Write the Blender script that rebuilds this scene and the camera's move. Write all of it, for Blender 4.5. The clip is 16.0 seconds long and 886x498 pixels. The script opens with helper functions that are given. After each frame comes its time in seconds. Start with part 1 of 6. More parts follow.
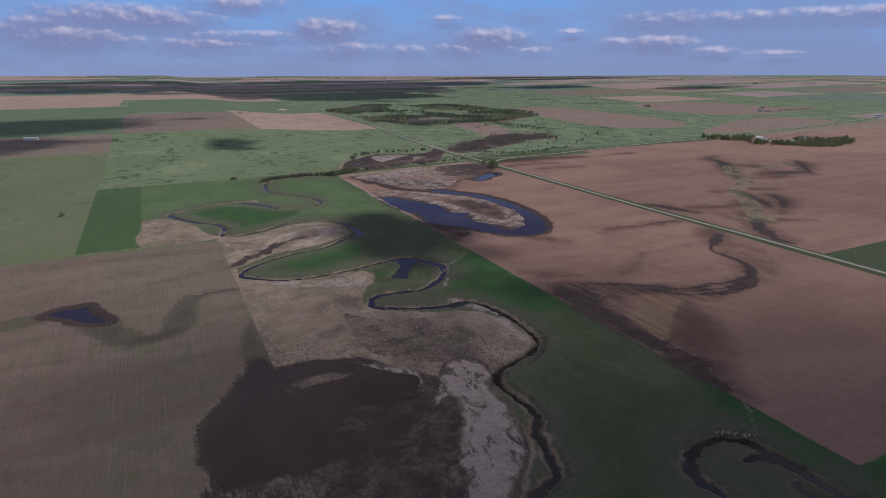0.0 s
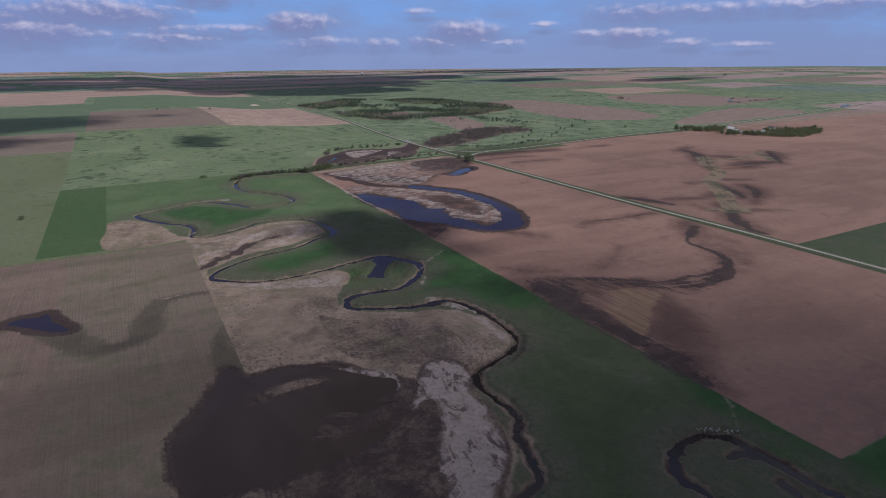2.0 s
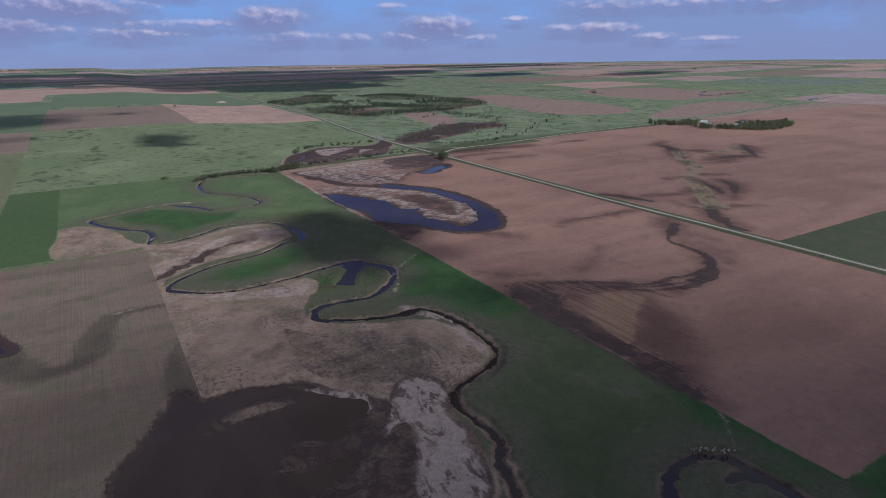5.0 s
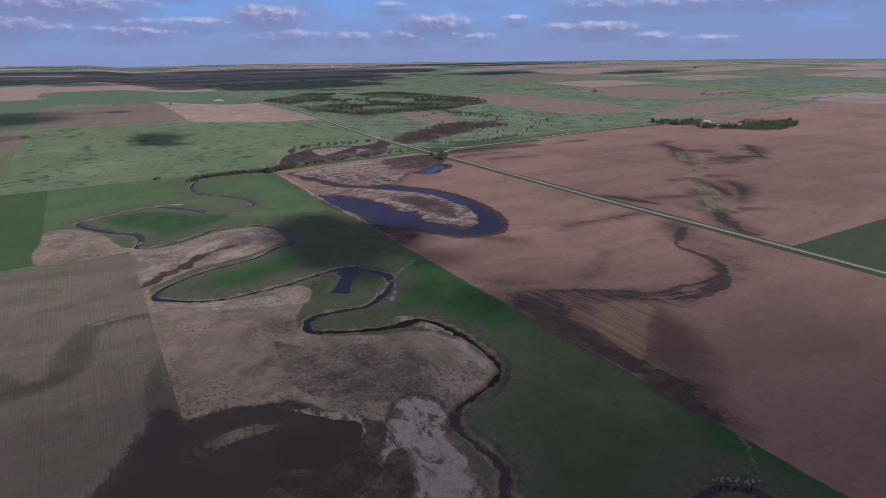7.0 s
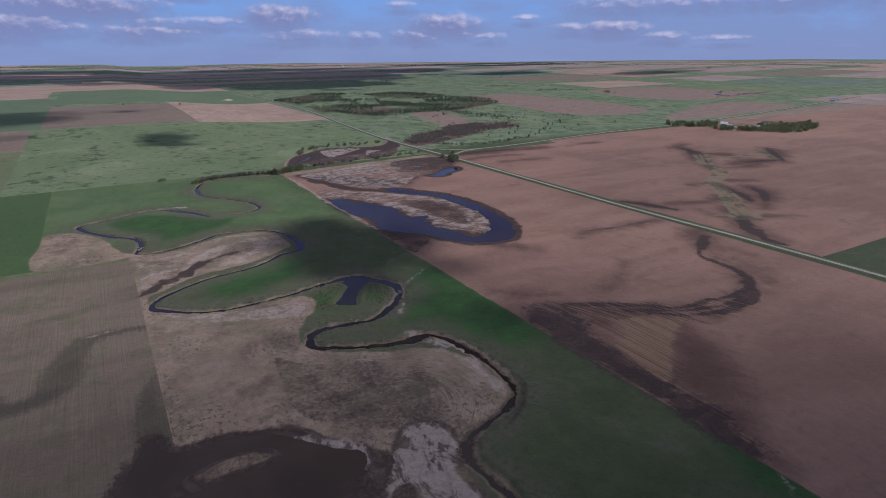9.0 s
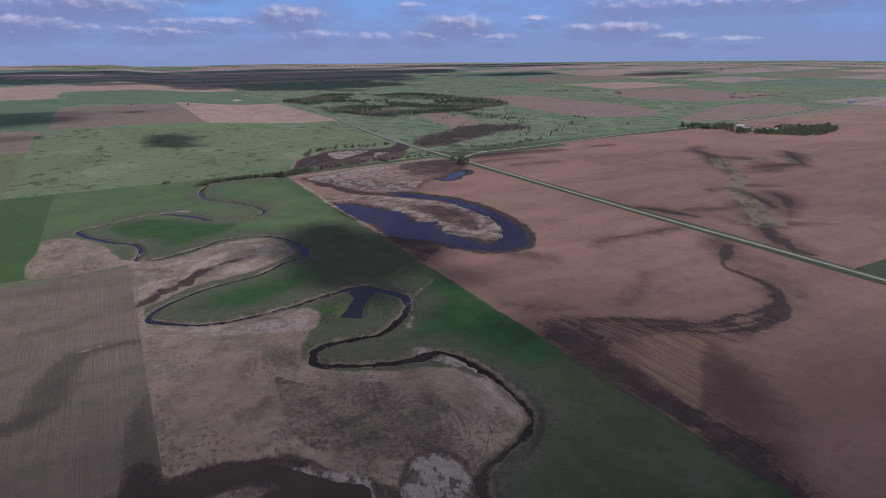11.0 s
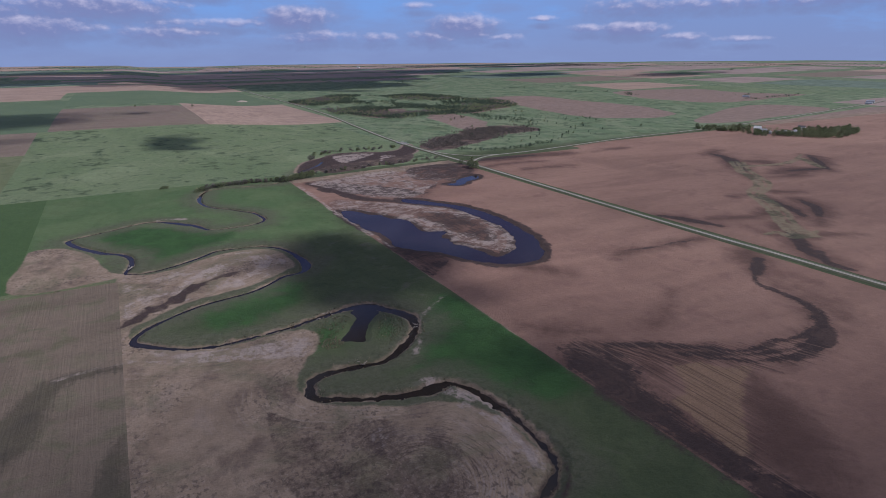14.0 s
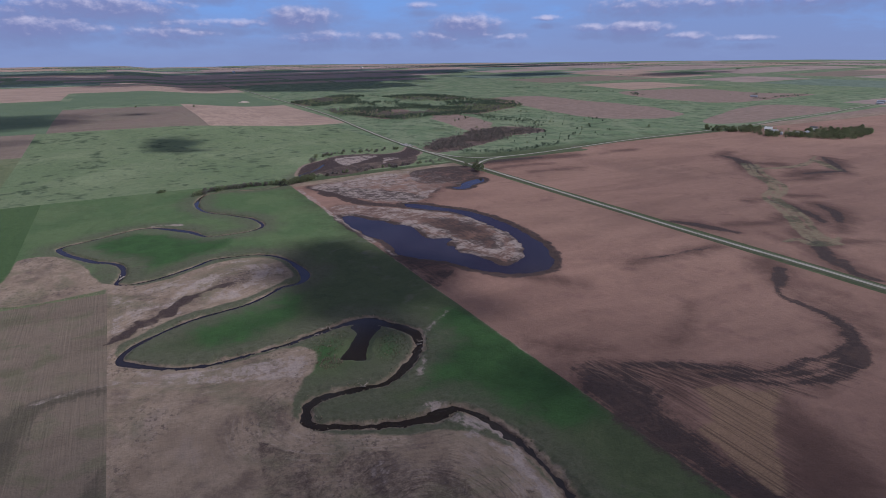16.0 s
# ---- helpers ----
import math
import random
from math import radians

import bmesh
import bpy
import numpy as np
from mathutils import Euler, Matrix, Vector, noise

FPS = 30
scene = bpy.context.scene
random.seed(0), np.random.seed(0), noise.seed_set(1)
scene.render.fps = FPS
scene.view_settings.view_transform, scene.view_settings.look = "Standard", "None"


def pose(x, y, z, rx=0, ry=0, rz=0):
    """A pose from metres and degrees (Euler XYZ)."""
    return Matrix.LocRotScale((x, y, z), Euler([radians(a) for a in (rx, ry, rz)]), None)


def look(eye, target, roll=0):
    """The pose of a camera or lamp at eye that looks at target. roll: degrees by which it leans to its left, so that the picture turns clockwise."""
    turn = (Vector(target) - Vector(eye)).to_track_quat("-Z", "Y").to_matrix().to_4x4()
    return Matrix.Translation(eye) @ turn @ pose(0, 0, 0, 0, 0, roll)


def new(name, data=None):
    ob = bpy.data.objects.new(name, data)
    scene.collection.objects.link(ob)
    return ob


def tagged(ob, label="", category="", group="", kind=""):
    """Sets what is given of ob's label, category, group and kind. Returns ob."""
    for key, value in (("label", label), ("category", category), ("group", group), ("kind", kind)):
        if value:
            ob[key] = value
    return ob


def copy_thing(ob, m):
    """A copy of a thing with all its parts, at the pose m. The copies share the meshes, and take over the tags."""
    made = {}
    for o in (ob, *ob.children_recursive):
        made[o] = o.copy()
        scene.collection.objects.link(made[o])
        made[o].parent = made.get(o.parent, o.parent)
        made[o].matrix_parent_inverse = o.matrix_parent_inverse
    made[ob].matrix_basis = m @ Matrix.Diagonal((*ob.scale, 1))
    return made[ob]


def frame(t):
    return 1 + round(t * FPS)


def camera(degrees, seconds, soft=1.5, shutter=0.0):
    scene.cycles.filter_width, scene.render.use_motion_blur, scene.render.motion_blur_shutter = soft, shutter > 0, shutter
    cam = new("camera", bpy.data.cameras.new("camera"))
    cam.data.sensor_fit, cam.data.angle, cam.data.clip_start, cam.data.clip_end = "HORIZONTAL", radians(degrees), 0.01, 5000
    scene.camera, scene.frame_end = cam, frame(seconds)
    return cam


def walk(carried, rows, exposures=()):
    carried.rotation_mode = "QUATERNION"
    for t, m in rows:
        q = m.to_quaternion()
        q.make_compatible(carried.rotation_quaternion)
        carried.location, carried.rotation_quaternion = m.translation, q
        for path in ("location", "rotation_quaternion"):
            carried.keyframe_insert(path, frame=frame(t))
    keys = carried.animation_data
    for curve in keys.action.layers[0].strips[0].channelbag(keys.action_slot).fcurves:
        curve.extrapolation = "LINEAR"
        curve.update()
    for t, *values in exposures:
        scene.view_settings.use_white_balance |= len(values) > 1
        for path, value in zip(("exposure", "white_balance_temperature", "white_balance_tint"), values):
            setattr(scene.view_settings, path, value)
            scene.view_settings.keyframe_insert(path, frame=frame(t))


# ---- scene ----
cam = camera(74.0, 16.0, soft=0.55)
PATH = [
    (0, (0.5, 1.692, 109.362), (1.341, 3.406, 108.768), -0.1),
    (0.5, (1.109, 2.723, 109.36), (1.962, 4.429, 108.759), -0.2),
    (1, (1.802, 3.888, 109.344), (2.668, 5.586, 108.738), -0.3),
    (1.5, (2.664, 5.283, 109.321), (3.548, 6.97, 108.71), -0.4),
    (2, (3.691, 6.967, 109.301), (4.598, 8.641, 108.687), -0.5),
    (2.5, (4.831, 8.854, 109.263), (5.767, 10.51, 108.645), -0.6),
    (3, (6.109, 10.9, 109.195), (7.066, 12.543, 108.574), -0.6),
    (3.5, (7.592, 13.167, 109.103), (8.559, 14.802, 108.479), -0.6),
    (4, (9.229, 15.678, 108.99), (10.199, 17.311, 108.363), -0.7),
    (6.5, (18.118, 30.242, 107.939), (19.099, 31.866, 107.308), -0.6),
    (7, (19.862, 33.462, 107.851), (20.84, 35.088, 107.217), -0.6),
    (7.5, (21.645, 36.729, 107.778), (22.618, 38.357, 107.143), -0.5),
    (8, (23.438, 40.098, 107.738), (24.403, 41.731, 107.103), -0.5),
    (8.5, (25.149, 43.413, 107.698), (26.107, 45.05, 107.064), -0.5),
    (9, (26.796, 46.739, 107.673), (27.747, 48.381, 107.039), -0.5),
    (11.5, (34.677, 63.625, 107.152), (35.6, 65.283, 106.521), -0.4),
    (12, (36.259, 67.006, 107.105), (37.179, 68.666, 106.474), -0.4),
    (12.5, (37.878, 70.402, 107.027), (38.795, 72.064, 106.397), -0.4),
    (13, (39.531, 73.901, 106.96), (40.444, 75.565, 106.33), -0.4),
    (13.5, (41.16, 77.302, 106.883), (42.07, 78.968, 106.253), -0.5),
    (14, (42.774, 80.743, 106.821), (43.682, 82.41, 106.191), -0.5),
    (14.5, (44.383, 84.156, 106.777), (45.289, 85.824, 106.148), -0.5),
    (15, (46.02, 87.637, 106.747), (46.922, 89.307, 106.118), -0.5),
    (15.5, (47.657, 91.049, 106.74), (48.557, 92.719, 106.109), -0.5),
    (16, (49.354, 94.536, 106.75), (50.251, 96.208, 106.12), -0.6),
]
walk(cam, [(t, look(eye, target, roll)) for t, eye, target, roll in PATH],
     exposures=[(0.0, 0.02, 5930, 11), (1.0, 0.02, 5940, 11), (2.5, 0.04, 5790, 12), (8.0, 0.04, 5740, 13), (16.0, 0.03, 5660, 13.5)])

# ---- world and light ----
SUN_DIR = Vector((0.62, -0.42, 0.66)).normalized()      # towards the sun
sun_data = bpy.data.lights.new("sun", "SUN")
sun_data.energy, sun_data.angle, sun_data.color = 3.1, radians(0.53), (1.0, 0.93, 0.84)
sun_lamp = new("sun", sun_data)
sun_lamp.matrix_world = look(SUN_DIR * 900, (0, 0, 0))


def link(tree, a, b):
    tree.links.new(a, b)


def math_node(tree, op, a, b=None, clamp=False):
    n = tree.nodes.new("ShaderNodeMath")
    n.operation, n.use_clamp = op, clamp
    for i, v in enumerate((a, b)):
        if v is None:
            continue
        if isinstance(v, (int, float)):
            n.inputs[i].default_value = v
        else:
            link(tree, v, n.inputs[i])
    return n.outputs[0]


def ramp(tree, v, lo, hi, smooth=True):
    n = tree.nodes.new("ShaderNodeMapRange")
    n.interpolation_type = "SMOOTHSTEP" if smooth else "LINEAR"
    n.inputs["From Min"].default_value, n.inputs["From Max"].default_value = lo, hi
    link(tree, v, n.inputs["Value"])
    return n.outputs["Result"]


def mixc(tree, f, a, b):
    n = tree.nodes.new("ShaderNodeMix")
    n.data_type = "RGBA"
    if isinstance(f, (int, float)):
        n.inputs[0].default_value = f
    else:
        link(tree, f, n.inputs[0])
    for s, v in ((n.inputs[6], a), (n.inputs[7], b)):
        if isinstance(v, tuple):
            s.default_value = (*v, 1)
        else:
            link(tree, v, s)
    return n.outputs[2]


def shade(tree, f, c, k):
    """c made darker or lighter by k where f is 1."""
    n = tree.nodes.new("ShaderNodeMix")
    n.data_type, n.blend_type = "RGBA", "MULTIPLY"
    link(tree, f, n.inputs[0])
    link(tree, c, n.inputs[6])
    n.inputs[7].default_value = (k, k, k, 1)
    return n.outputs[2]


def noise_node(tree, co, scale, detail=3.0, stretch=None, rough=0.55, warp=0.0):
    if stretch:
        m = tree.nodes.new("ShaderNodeMapping")
        m.inputs["Scale"].default_value = stretch
        link(tree, co, m.inputs["Vector"])
        co = m.outputs[0]
    n = tree.nodes.new("ShaderNodeTexNoise")
    n.inputs["Scale"].default_value, n.inputs["Detail"].default_value = scale, detail
    n.inputs["Roughness"].default_value, n.inputs["Distortion"].default_value = rough, warp
    link(tree, co, n.inputs["Vector"])
    return n.outputs["Fac"]


def build_world():
    w = bpy.data.worlds.new("sky")
    w.use_nodes = True
    tree = w.node_tree
    tree.nodes.clear()
    out, bg = tree.nodes.new("ShaderNodeOutputWorld"), tree.nodes.new("ShaderNodeBackground")
    sky = tree.nodes.new("ShaderNodeTexSky")
    sky.sky_type, sky.sun_disc = "NISHITA", False
    sky.sun_elevation = math.asin(SUN_DIR.z)
    sky.sun_rotation = math.atan2(SUN_DIR.x, SUN_DIR.y)
    sky.altitude, sky.air_density, sky.dust_density, sky.ozone_density = 500, 1.0, 0.6, 3.0
    co = tree.nodes.new("ShaderNodeTexCoord").outputs["Generated"]
    sep = tree.nodes.new("ShaderNodeSeparateXYZ")
    link(tree, co, sep.inputs[0])
    az = math_node(tree, "ARCTAN2", sep.outputs[0], sep.outputs[1])
    el = math_node(tree, "ARCSINE", sep.outputs[2])
    comb = tree.nodes.new("ShaderNodeCombineXYZ")
    link(tree, az, comb.inputs[0])
    link(tree, el, comb.inputs[1])
    p = comb.outputs[0]
    # cumulus banks along the horizon: azimuth, elevation, half width, half height (degrees), density
    banks = SKY_BANKS

    def density(q):
        best = None
        for a, e, wd, ht, k in banks:
            sub = tree.nodes.new("ShaderNodeVectorMath")
            sub.operation = "MULTIPLY_ADD"
            sub.inputs[1].default_value = (1 / radians(wd * 1.25), 1 / radians(ht * 1.1), 0)
            sub.inputs[2].default_value = (-a / (wd * 1.25), -e / (ht * 1.1), 0)
            link(tree, q, sub.inputs[0])
            dot = tree.nodes.new("ShaderNodeVectorMath")
            dot.operation = "DOT_PRODUCT"
            link(tree, sub.outputs[0], dot.inputs[0])
            link(tree, sub.outputs[0], dot.inputs[1])
            v = math_node(tree, "ADD", math_node(tree, "MULTIPLY", dot.outputs["Value"], -1.0), k)
            best = v if best is None else math_node(tree, "MAXIMUM", best, v)
        best = math_node(tree, "MAXIMUM", best, -2.2)
        puff = noise_node(tree, q, 46, 6, (1, 1.6, 1), 0.56, 0.1)
        return math_node(tree, "ADD", best, math_node(tree, "MULTIPLY", math_node(tree, "SUBTRACT", puff, 0.5), 2.9))

    up = tree.nodes.new("ShaderNodeVectorMath")
    up.operation = "ADD"
    up.inputs[1].default_value = (0.006, 0.0055, 0)
    link(tree, p, up.inputs[0])
    veil = noise_node(tree, p, 7, 5, (1, 3.5, 1), 0.6)
    dens, above = density(p), density(up.outputs[0])
    over_base = tree.nodes.new("ShaderNodeVectorMath")
    over_base.operation = "ADD"
    over_base.inputs[1].default_value = (0.0, 0.0115, 0)
    link(tree, p, over_base.inputs[0])
    skirt = math_node(tree, "MULTIPLY", ramp(tree, density(over_base.outputs[0]), -1.2, 1.4), 0.66)
    mask = math_node(tree, "MULTIPLY", ramp(tree, dens, -0.9, 1.3), 0.86)
    lit = ramp(tree, math_node(tree, "SUBTRACT", dens, above), -0.3, 1.7)
    cloud = mixc(tree, lit, (0.195, 0.212, 0.365), (0.54, 0.49, 0.585))
    # broken cloud over the rest of the sky
    high = noise_node(tree, co, 3.2, 6, (1, 1, 2.2), 0.6)
    over = math_node(tree, "MULTIPLY", ramp(tree, high, 0.40, 0.56), ramp(tree, el, 0.45, 0.7))
    veil_m = math_node(tree, "MULTIPLY", math_node(tree, "MAXIMUM", ramp(tree, veil, 0.34, 0.66), math_node(tree, "MULTIPLY", ramp(tree, veil, 0.30, 0.5), ramp(tree, az, 0.45, 0.80))), 0.62)
    tinted = tree.nodes.new("ShaderNodeVectorMath")
    tinted.operation = "MULTIPLY"
    tinted.inputs[1].default_value = SKY_GAIN
    link(tree, sky.outputs[0], tinted.inputs[0])
    # the pale lavender air low over the horizon, and the deeper blue above it
    clear = mixc(tree, ramp(tree, el, 0.0, 0.13, False), (0.224, 0.276, 0.440), (0.158, 0.350, 0.70))
    clear = mixc(tree, ramp(tree, el, 0.11, 0.24), clear, (0.055, 0.068, 0.185))
    low = mixc(tree, ramp(tree, el, 0.32, 0.6), clear, tinted.outputs[0])
    c = mixc(tree, veil_m, low, (0.205, 0.245, 0.40))
    c = mixc(tree, skirt, c, (0.185, 0.210, 0.345))
    c = mixc(tree, mask, c, cloud)
    c = mixc(tree, over, c, (0.46, 0.42, 0.385))
    link(tree, c, bg.inputs[0])
    bg.inputs[1].default_value = 1.1
    link(tree, bg.outputs[0], out.inputs[0])
    scene.world = w


SKY_GAIN = (0.085, 0.08, 0.08)
SKY_BANKS = (
    (-0.6, 3.9, 4.8, 0.77, 1.2), (-4.7, 2.38, 3.1, 0.71, 1.2), (-1.2, 2.19, 2.2, 0.42, 0.5), (15.5, 3.2, 2.1, 0.75, 1.2), (8.6, 2.70, 5.5, 0.36, 0.5),
    (4.7, 1.92, 2.8, 0.50, 0.8), (17.5, 1.58, 3.3, 0.55, 0.5), (22.9, 1.44, 1.4, 0.42, 0.6), (27.5, 1.53, 1.9, 0.55, 0.6), (30.6, 2.52, 2.2, 0.70, 1.2),
    (31.8, 1.76, 1.2, 0.34, 0.7), (34.5, 1.37, 1.6, 0.33, 0.4), (37.8, 2.97, 1.0, 0.25, 0.7), (41.9, 2.05, 1.7, 0.34, 0.7), (45.4, 2.0, 2.1, 0.45, 1.1),
    (49.7, 1.27, 1.5, 0.34, 0.6), (54.1, 0.99, 1.8, 0.28, 0.4), (46.3, 3.78, 4.4, 0.71, 0.45), (51.1, 3.82, 5.1, 0.50, 0.55), (59.3, 3.9, 6.1, 0.45, 0.8),
    (-6.4, 3.42, 1.8, 0.47, 0.9), (26.3, 4.12, 1.4, 0.33, 0.4), (3.6, 3.55, 2.0, 0.36, 0.5), (-9.0, 2.9, 3.0, 0.5, 0.8), (8.0, 5.2, 3.0, 0.5, 0.8))
build_world()


# ---- the lie of the land ----
def smooth(a):
    a = np.clip(a, 0, 1)
    return a * a * (3 - 2 * a)


def lattice(ix, iy, seed):
    h = (ix.astype(np.int64) * 374761393 + iy.astype(np.int64) * 668265263 + seed * 974711) & 0x7FFFFFFF
    h = ((h ^ (h >> 13)) * 1274126177) & 0x7FFFFFFF
    return ((h ^ (h >> 16)) & 0xFFFF) / 65535.0


def value_noise(x, y, size, seed=0, octaves=3):
    """Smooth noise in -1..1 with features of that many metres."""
    total, amp, norm = 0.0, 1.0, 0.0
    for o in range(octaves):
        u, v = x / size, y / size
        iu, iv = np.floor(u), np.floor(v)
        fu, fv = smooth(u - iu), smooth(v - iv)
        a, b = lattice(iu, iv, seed + o), lattice(iu + 1, iv, seed + o)
        c, d = lattice(iu, iv + 1, seed + o), lattice(iu + 1, iv + 1, seed + o)
        total = total + amp * ((a * (1 - fu) + b * fu) * (1 - fv) + (c * (1 - fu) + d * fu) * fv - 0.5) * 2
        norm, amp, size = norm + amp, amp * 0.5, size * 0.5
    return total / norm


def land(x, y):
    """Height of the land without its channels: a flat valley floor, a ridge to the north-west, uplands beyond."""
    d = np.hypot(x, y)
    z = 16 * smooth((y - 650) / 600) * smooth((330 - x) / 230) + 30 * smooth((d - 1800) / 3000)
    z = z + 5.0 * value_noise(x, y, 700, 3) * smooth((d - 1300) / 900)
    hills = smooth((y - 700) / 150) * smooth((x - 400) / 100) * (1 - smooth((d - 1700) / 600))
    z = z + hills * (6.0 * value_noise(x, y, 190, 7) + 1.0)
    return z + 0.12 * value_noise(x, y, 38, 11, 2)


def spline(points, step=1.5, closed=False):
    """A smooth line through the points (x, y and whatever else they carry)."""
    p = np.array(points, float)
    n = len(p)
    out = []
    for i in range(n if closed else n - 1):
        if closed:
            a, b, c, d = p[(i - 1) % n], p[i], p[(i + 1) % n], p[(i + 2) % n]
        else:
            a, b, c, d = p[max(i - 1, 0)], p[i], p[i + 1], p[min(i + 2, n - 1)]
        m = max(2, int(np.hypot(*(c - b)[:2]) / step))
        t = (np.arange(m) / m)[:, None]
        out.append(0.5 * (2 * b + (c - a) * t + (2 * a - 5 * b + 4 * c - d) * t * t + (3 * b - a - 3 * c + d) * t ** 3))
    if not closed:
        out.append(p[-1:])
    return np.concatenate(out)


def line_distance(x, y, pts, reach):
    """Distance from each place to a line, less the line's own half width where it carries one."""
    best = np.full(x.shape, float(reach))
    for a, b in zip(pts[:-1], pts[1:]):
        m = (x > min(a[0], b[0]) - reach) & (x < max(a[0], b[0]) + reach) & (y > min(a[1], b[1]) - reach) & (y < max(a[1], b[1]) + reach)
        idx = np.nonzero(m)
        if not len(idx[0]):
            continue
        px, py = x[idx] - a[0], y[idx] - a[1]
        dx, dy = b[0] - a[0], b[1] - a[1]
        t = np.clip((px * dx + py * dy) / max(dx * dx + dy * dy, 1e-9), 0, 1)
        d = np.hypot(px - t * dx, py - t * dy)
        if len(a) > 2:
            d = d - (a[2] + (b[2] - a[2]) * t) / 2
        best[idx] = np.minimum(best[idx], d)
    return best


def inside_distance(x, y, pts, reach=30.0):
    """Metres inside a closed outline (negative outside)."""
    ring = np.concatenate([pts[:, :2], pts[:1, :2]])
    d = line_distance(x, y, ring, reach)
    hit = np.zeros(x.shape, bool)
    box = (x > ring[:, 0].min()) & (x < ring[:, 0].max()) & (y > ring[:, 1].min()) & (y < ring[:, 1].max())
    idx = np.nonzero(box)
    px, py = x[idx], y[idx]
    odd = np.zeros(px.shape, bool)
    for a, b in zip(ring[:-1], ring[1:]):
        c = (a[1] > py) != (b[1] > py)
        odd ^= c & (px < (b[0] - a[0]) * (py - a[1]) / (b[1] - a[1] + 1e-12) + a[0])
    hit[idx] = odd
    return np.where(hit, d, -d)


# Creek, from upstream: x, y, width of the water.
CREEK_UPPER = [
    (228, 686, 3), (214, 664, 4.5), (190, 640, 4), (176, 612, 3), (148, 596, 2.5), (120, 602, 2.5), (101, 598, 3), (93, 580, 5),
    (90, 563, 5), (92, 546, 3), (98, 534, 3), (106, 525, 4), (114, 513, 2), (120, 503, 2), (122, 484, 3), (114, 475, 2.5),
    (100, 473, 2), (86, 476, 2.5), (78, 491, 7), (68, 504, 8), (57, 514, 4), (46, 515, 2), (32, 508, 2), (18, 501, 2.5),
    (9, 497, 3.5), (5.5, 491, 6), (12, 475, 6)]
CREEK_MIDDLE = [
    (12, 475, 6), (24, 457, 6), (35, 446, 5), (38.5, 433, 5), (37, 421, 5), (35, 412, 3), (43, 408, 3.5), (56, 411, 6),
    (72, 420, 6.5), (82, 427, 3), (96, 426, 2.5), (107, 423, 2.5), (116, 413, 3), (120, 398, 5), (121, 380, 9), (116, 369, 5),
    (106, 367, 4.5), (97, 360, 4.5), (87, 354, 3.5), (74, 351, 3), (62, 348, 3), (48, 340, 3), (38.5, 332, 4), (35, 323, 5.5),
    (41, 316, 5.5), (51, 308.5, 5), (63, 304, 5), (78, 304.5, 5), (96, 306.5, 5.5)]
CREEK_LOWER = [
    (96, 307, 4.5), (104.4, 309.1, 4.5), (116.2, 311.6, 5), (124.1, 312.2, 8), (129.8, 310.2, 8), (135.4, 302, 6.5), (140, 293.8, 6), (140.3, 286, 5.5), (137.5, 279, 5),
    (131.5, 271.8, 5), (124.6, 266, 5.5), (120.8, 263.2, 4.5), (115.3, 260.7, 4), (109.1, 261.2, 4.5), (103.2, 262, 4.5), (97.4, 262.7, 4.5), (91.3, 262.1, 5), (87.4, 258.5, 5.5),
    (85.7, 254.1, 5.5), (86.6, 249, 5), (91.6, 245.4, 4.5), (99.4, 241.2, 4.5), (107.5, 238, 5), (116.5, 235.6, 6), (121.3, 235, 9), (126, 236, 6), (130, 235, 4),
    (133.4, 229, 3.6), (135.6, 220, 4), (137, 211, 4), (137, 202, 4), (136.2, 191, 4.5), (133, 182.7, 5), (124.5, 177.6, 4.5),
    (115.7, 174.4, 4), (107.4, 171.3, 4.5), (103.7, 167.1, 5), (102.2, 161.4, 4.5), (102.4, 155.9, 3.5), (102.8, 150.9, 3), (103.8, 145.3, 4)]
CREEK_MOUTH = [(103.8, 145.3, 4), (102.6, 140, 5.5), (99.6, 136.2, 6.5), (97.1, 132.7, 4.5), (96.2, 128.3, 4), (94.4, 123, 4.5), (92.8, 118, 5), (91.3, 113.3, 5.5), (87.8, 111, 5), (80, 109, 4.5), (60, 100, 4.5), (40, 94, 4.5), (10, 84, 4.5)]
OXBOW = [(118, 60, 5), (124, 78, 4), (126, 85.3, 4), (126.2, 89, 4.5), (125, 92.5, 5), (126, 96.5, 5), (129.5, 100.5, 5), (133.5, 103.2, 5), (138, 105, 4.5), (143, 105, 4.5), (148, 103.8, 4.5),
         (151.6, 101.2, 4.5), (153.2, 97.5, 5), (153, 93, 6.5), (153.8, 88, 6), (154.2, 82, 5.5), (154.6, 75, 5.5), (156.4, 66, 5), (160, 50, 4.5), (166, 30, 4.5)]
OX_ARM = [(145, 94, 2.4), (149, 93.4, 3.2), (152, 91.5, 4)]
OX_POOL = [(148.2, 80.5, 1.8), (147.3, 77.8, 3.2), (147, 74.5, 2)]
SLUMP = [(136.6, 184, 0.2), (134.4, 179, 0.5), (129, 174.4, 0.6), (121, 169.6, 0.2)]
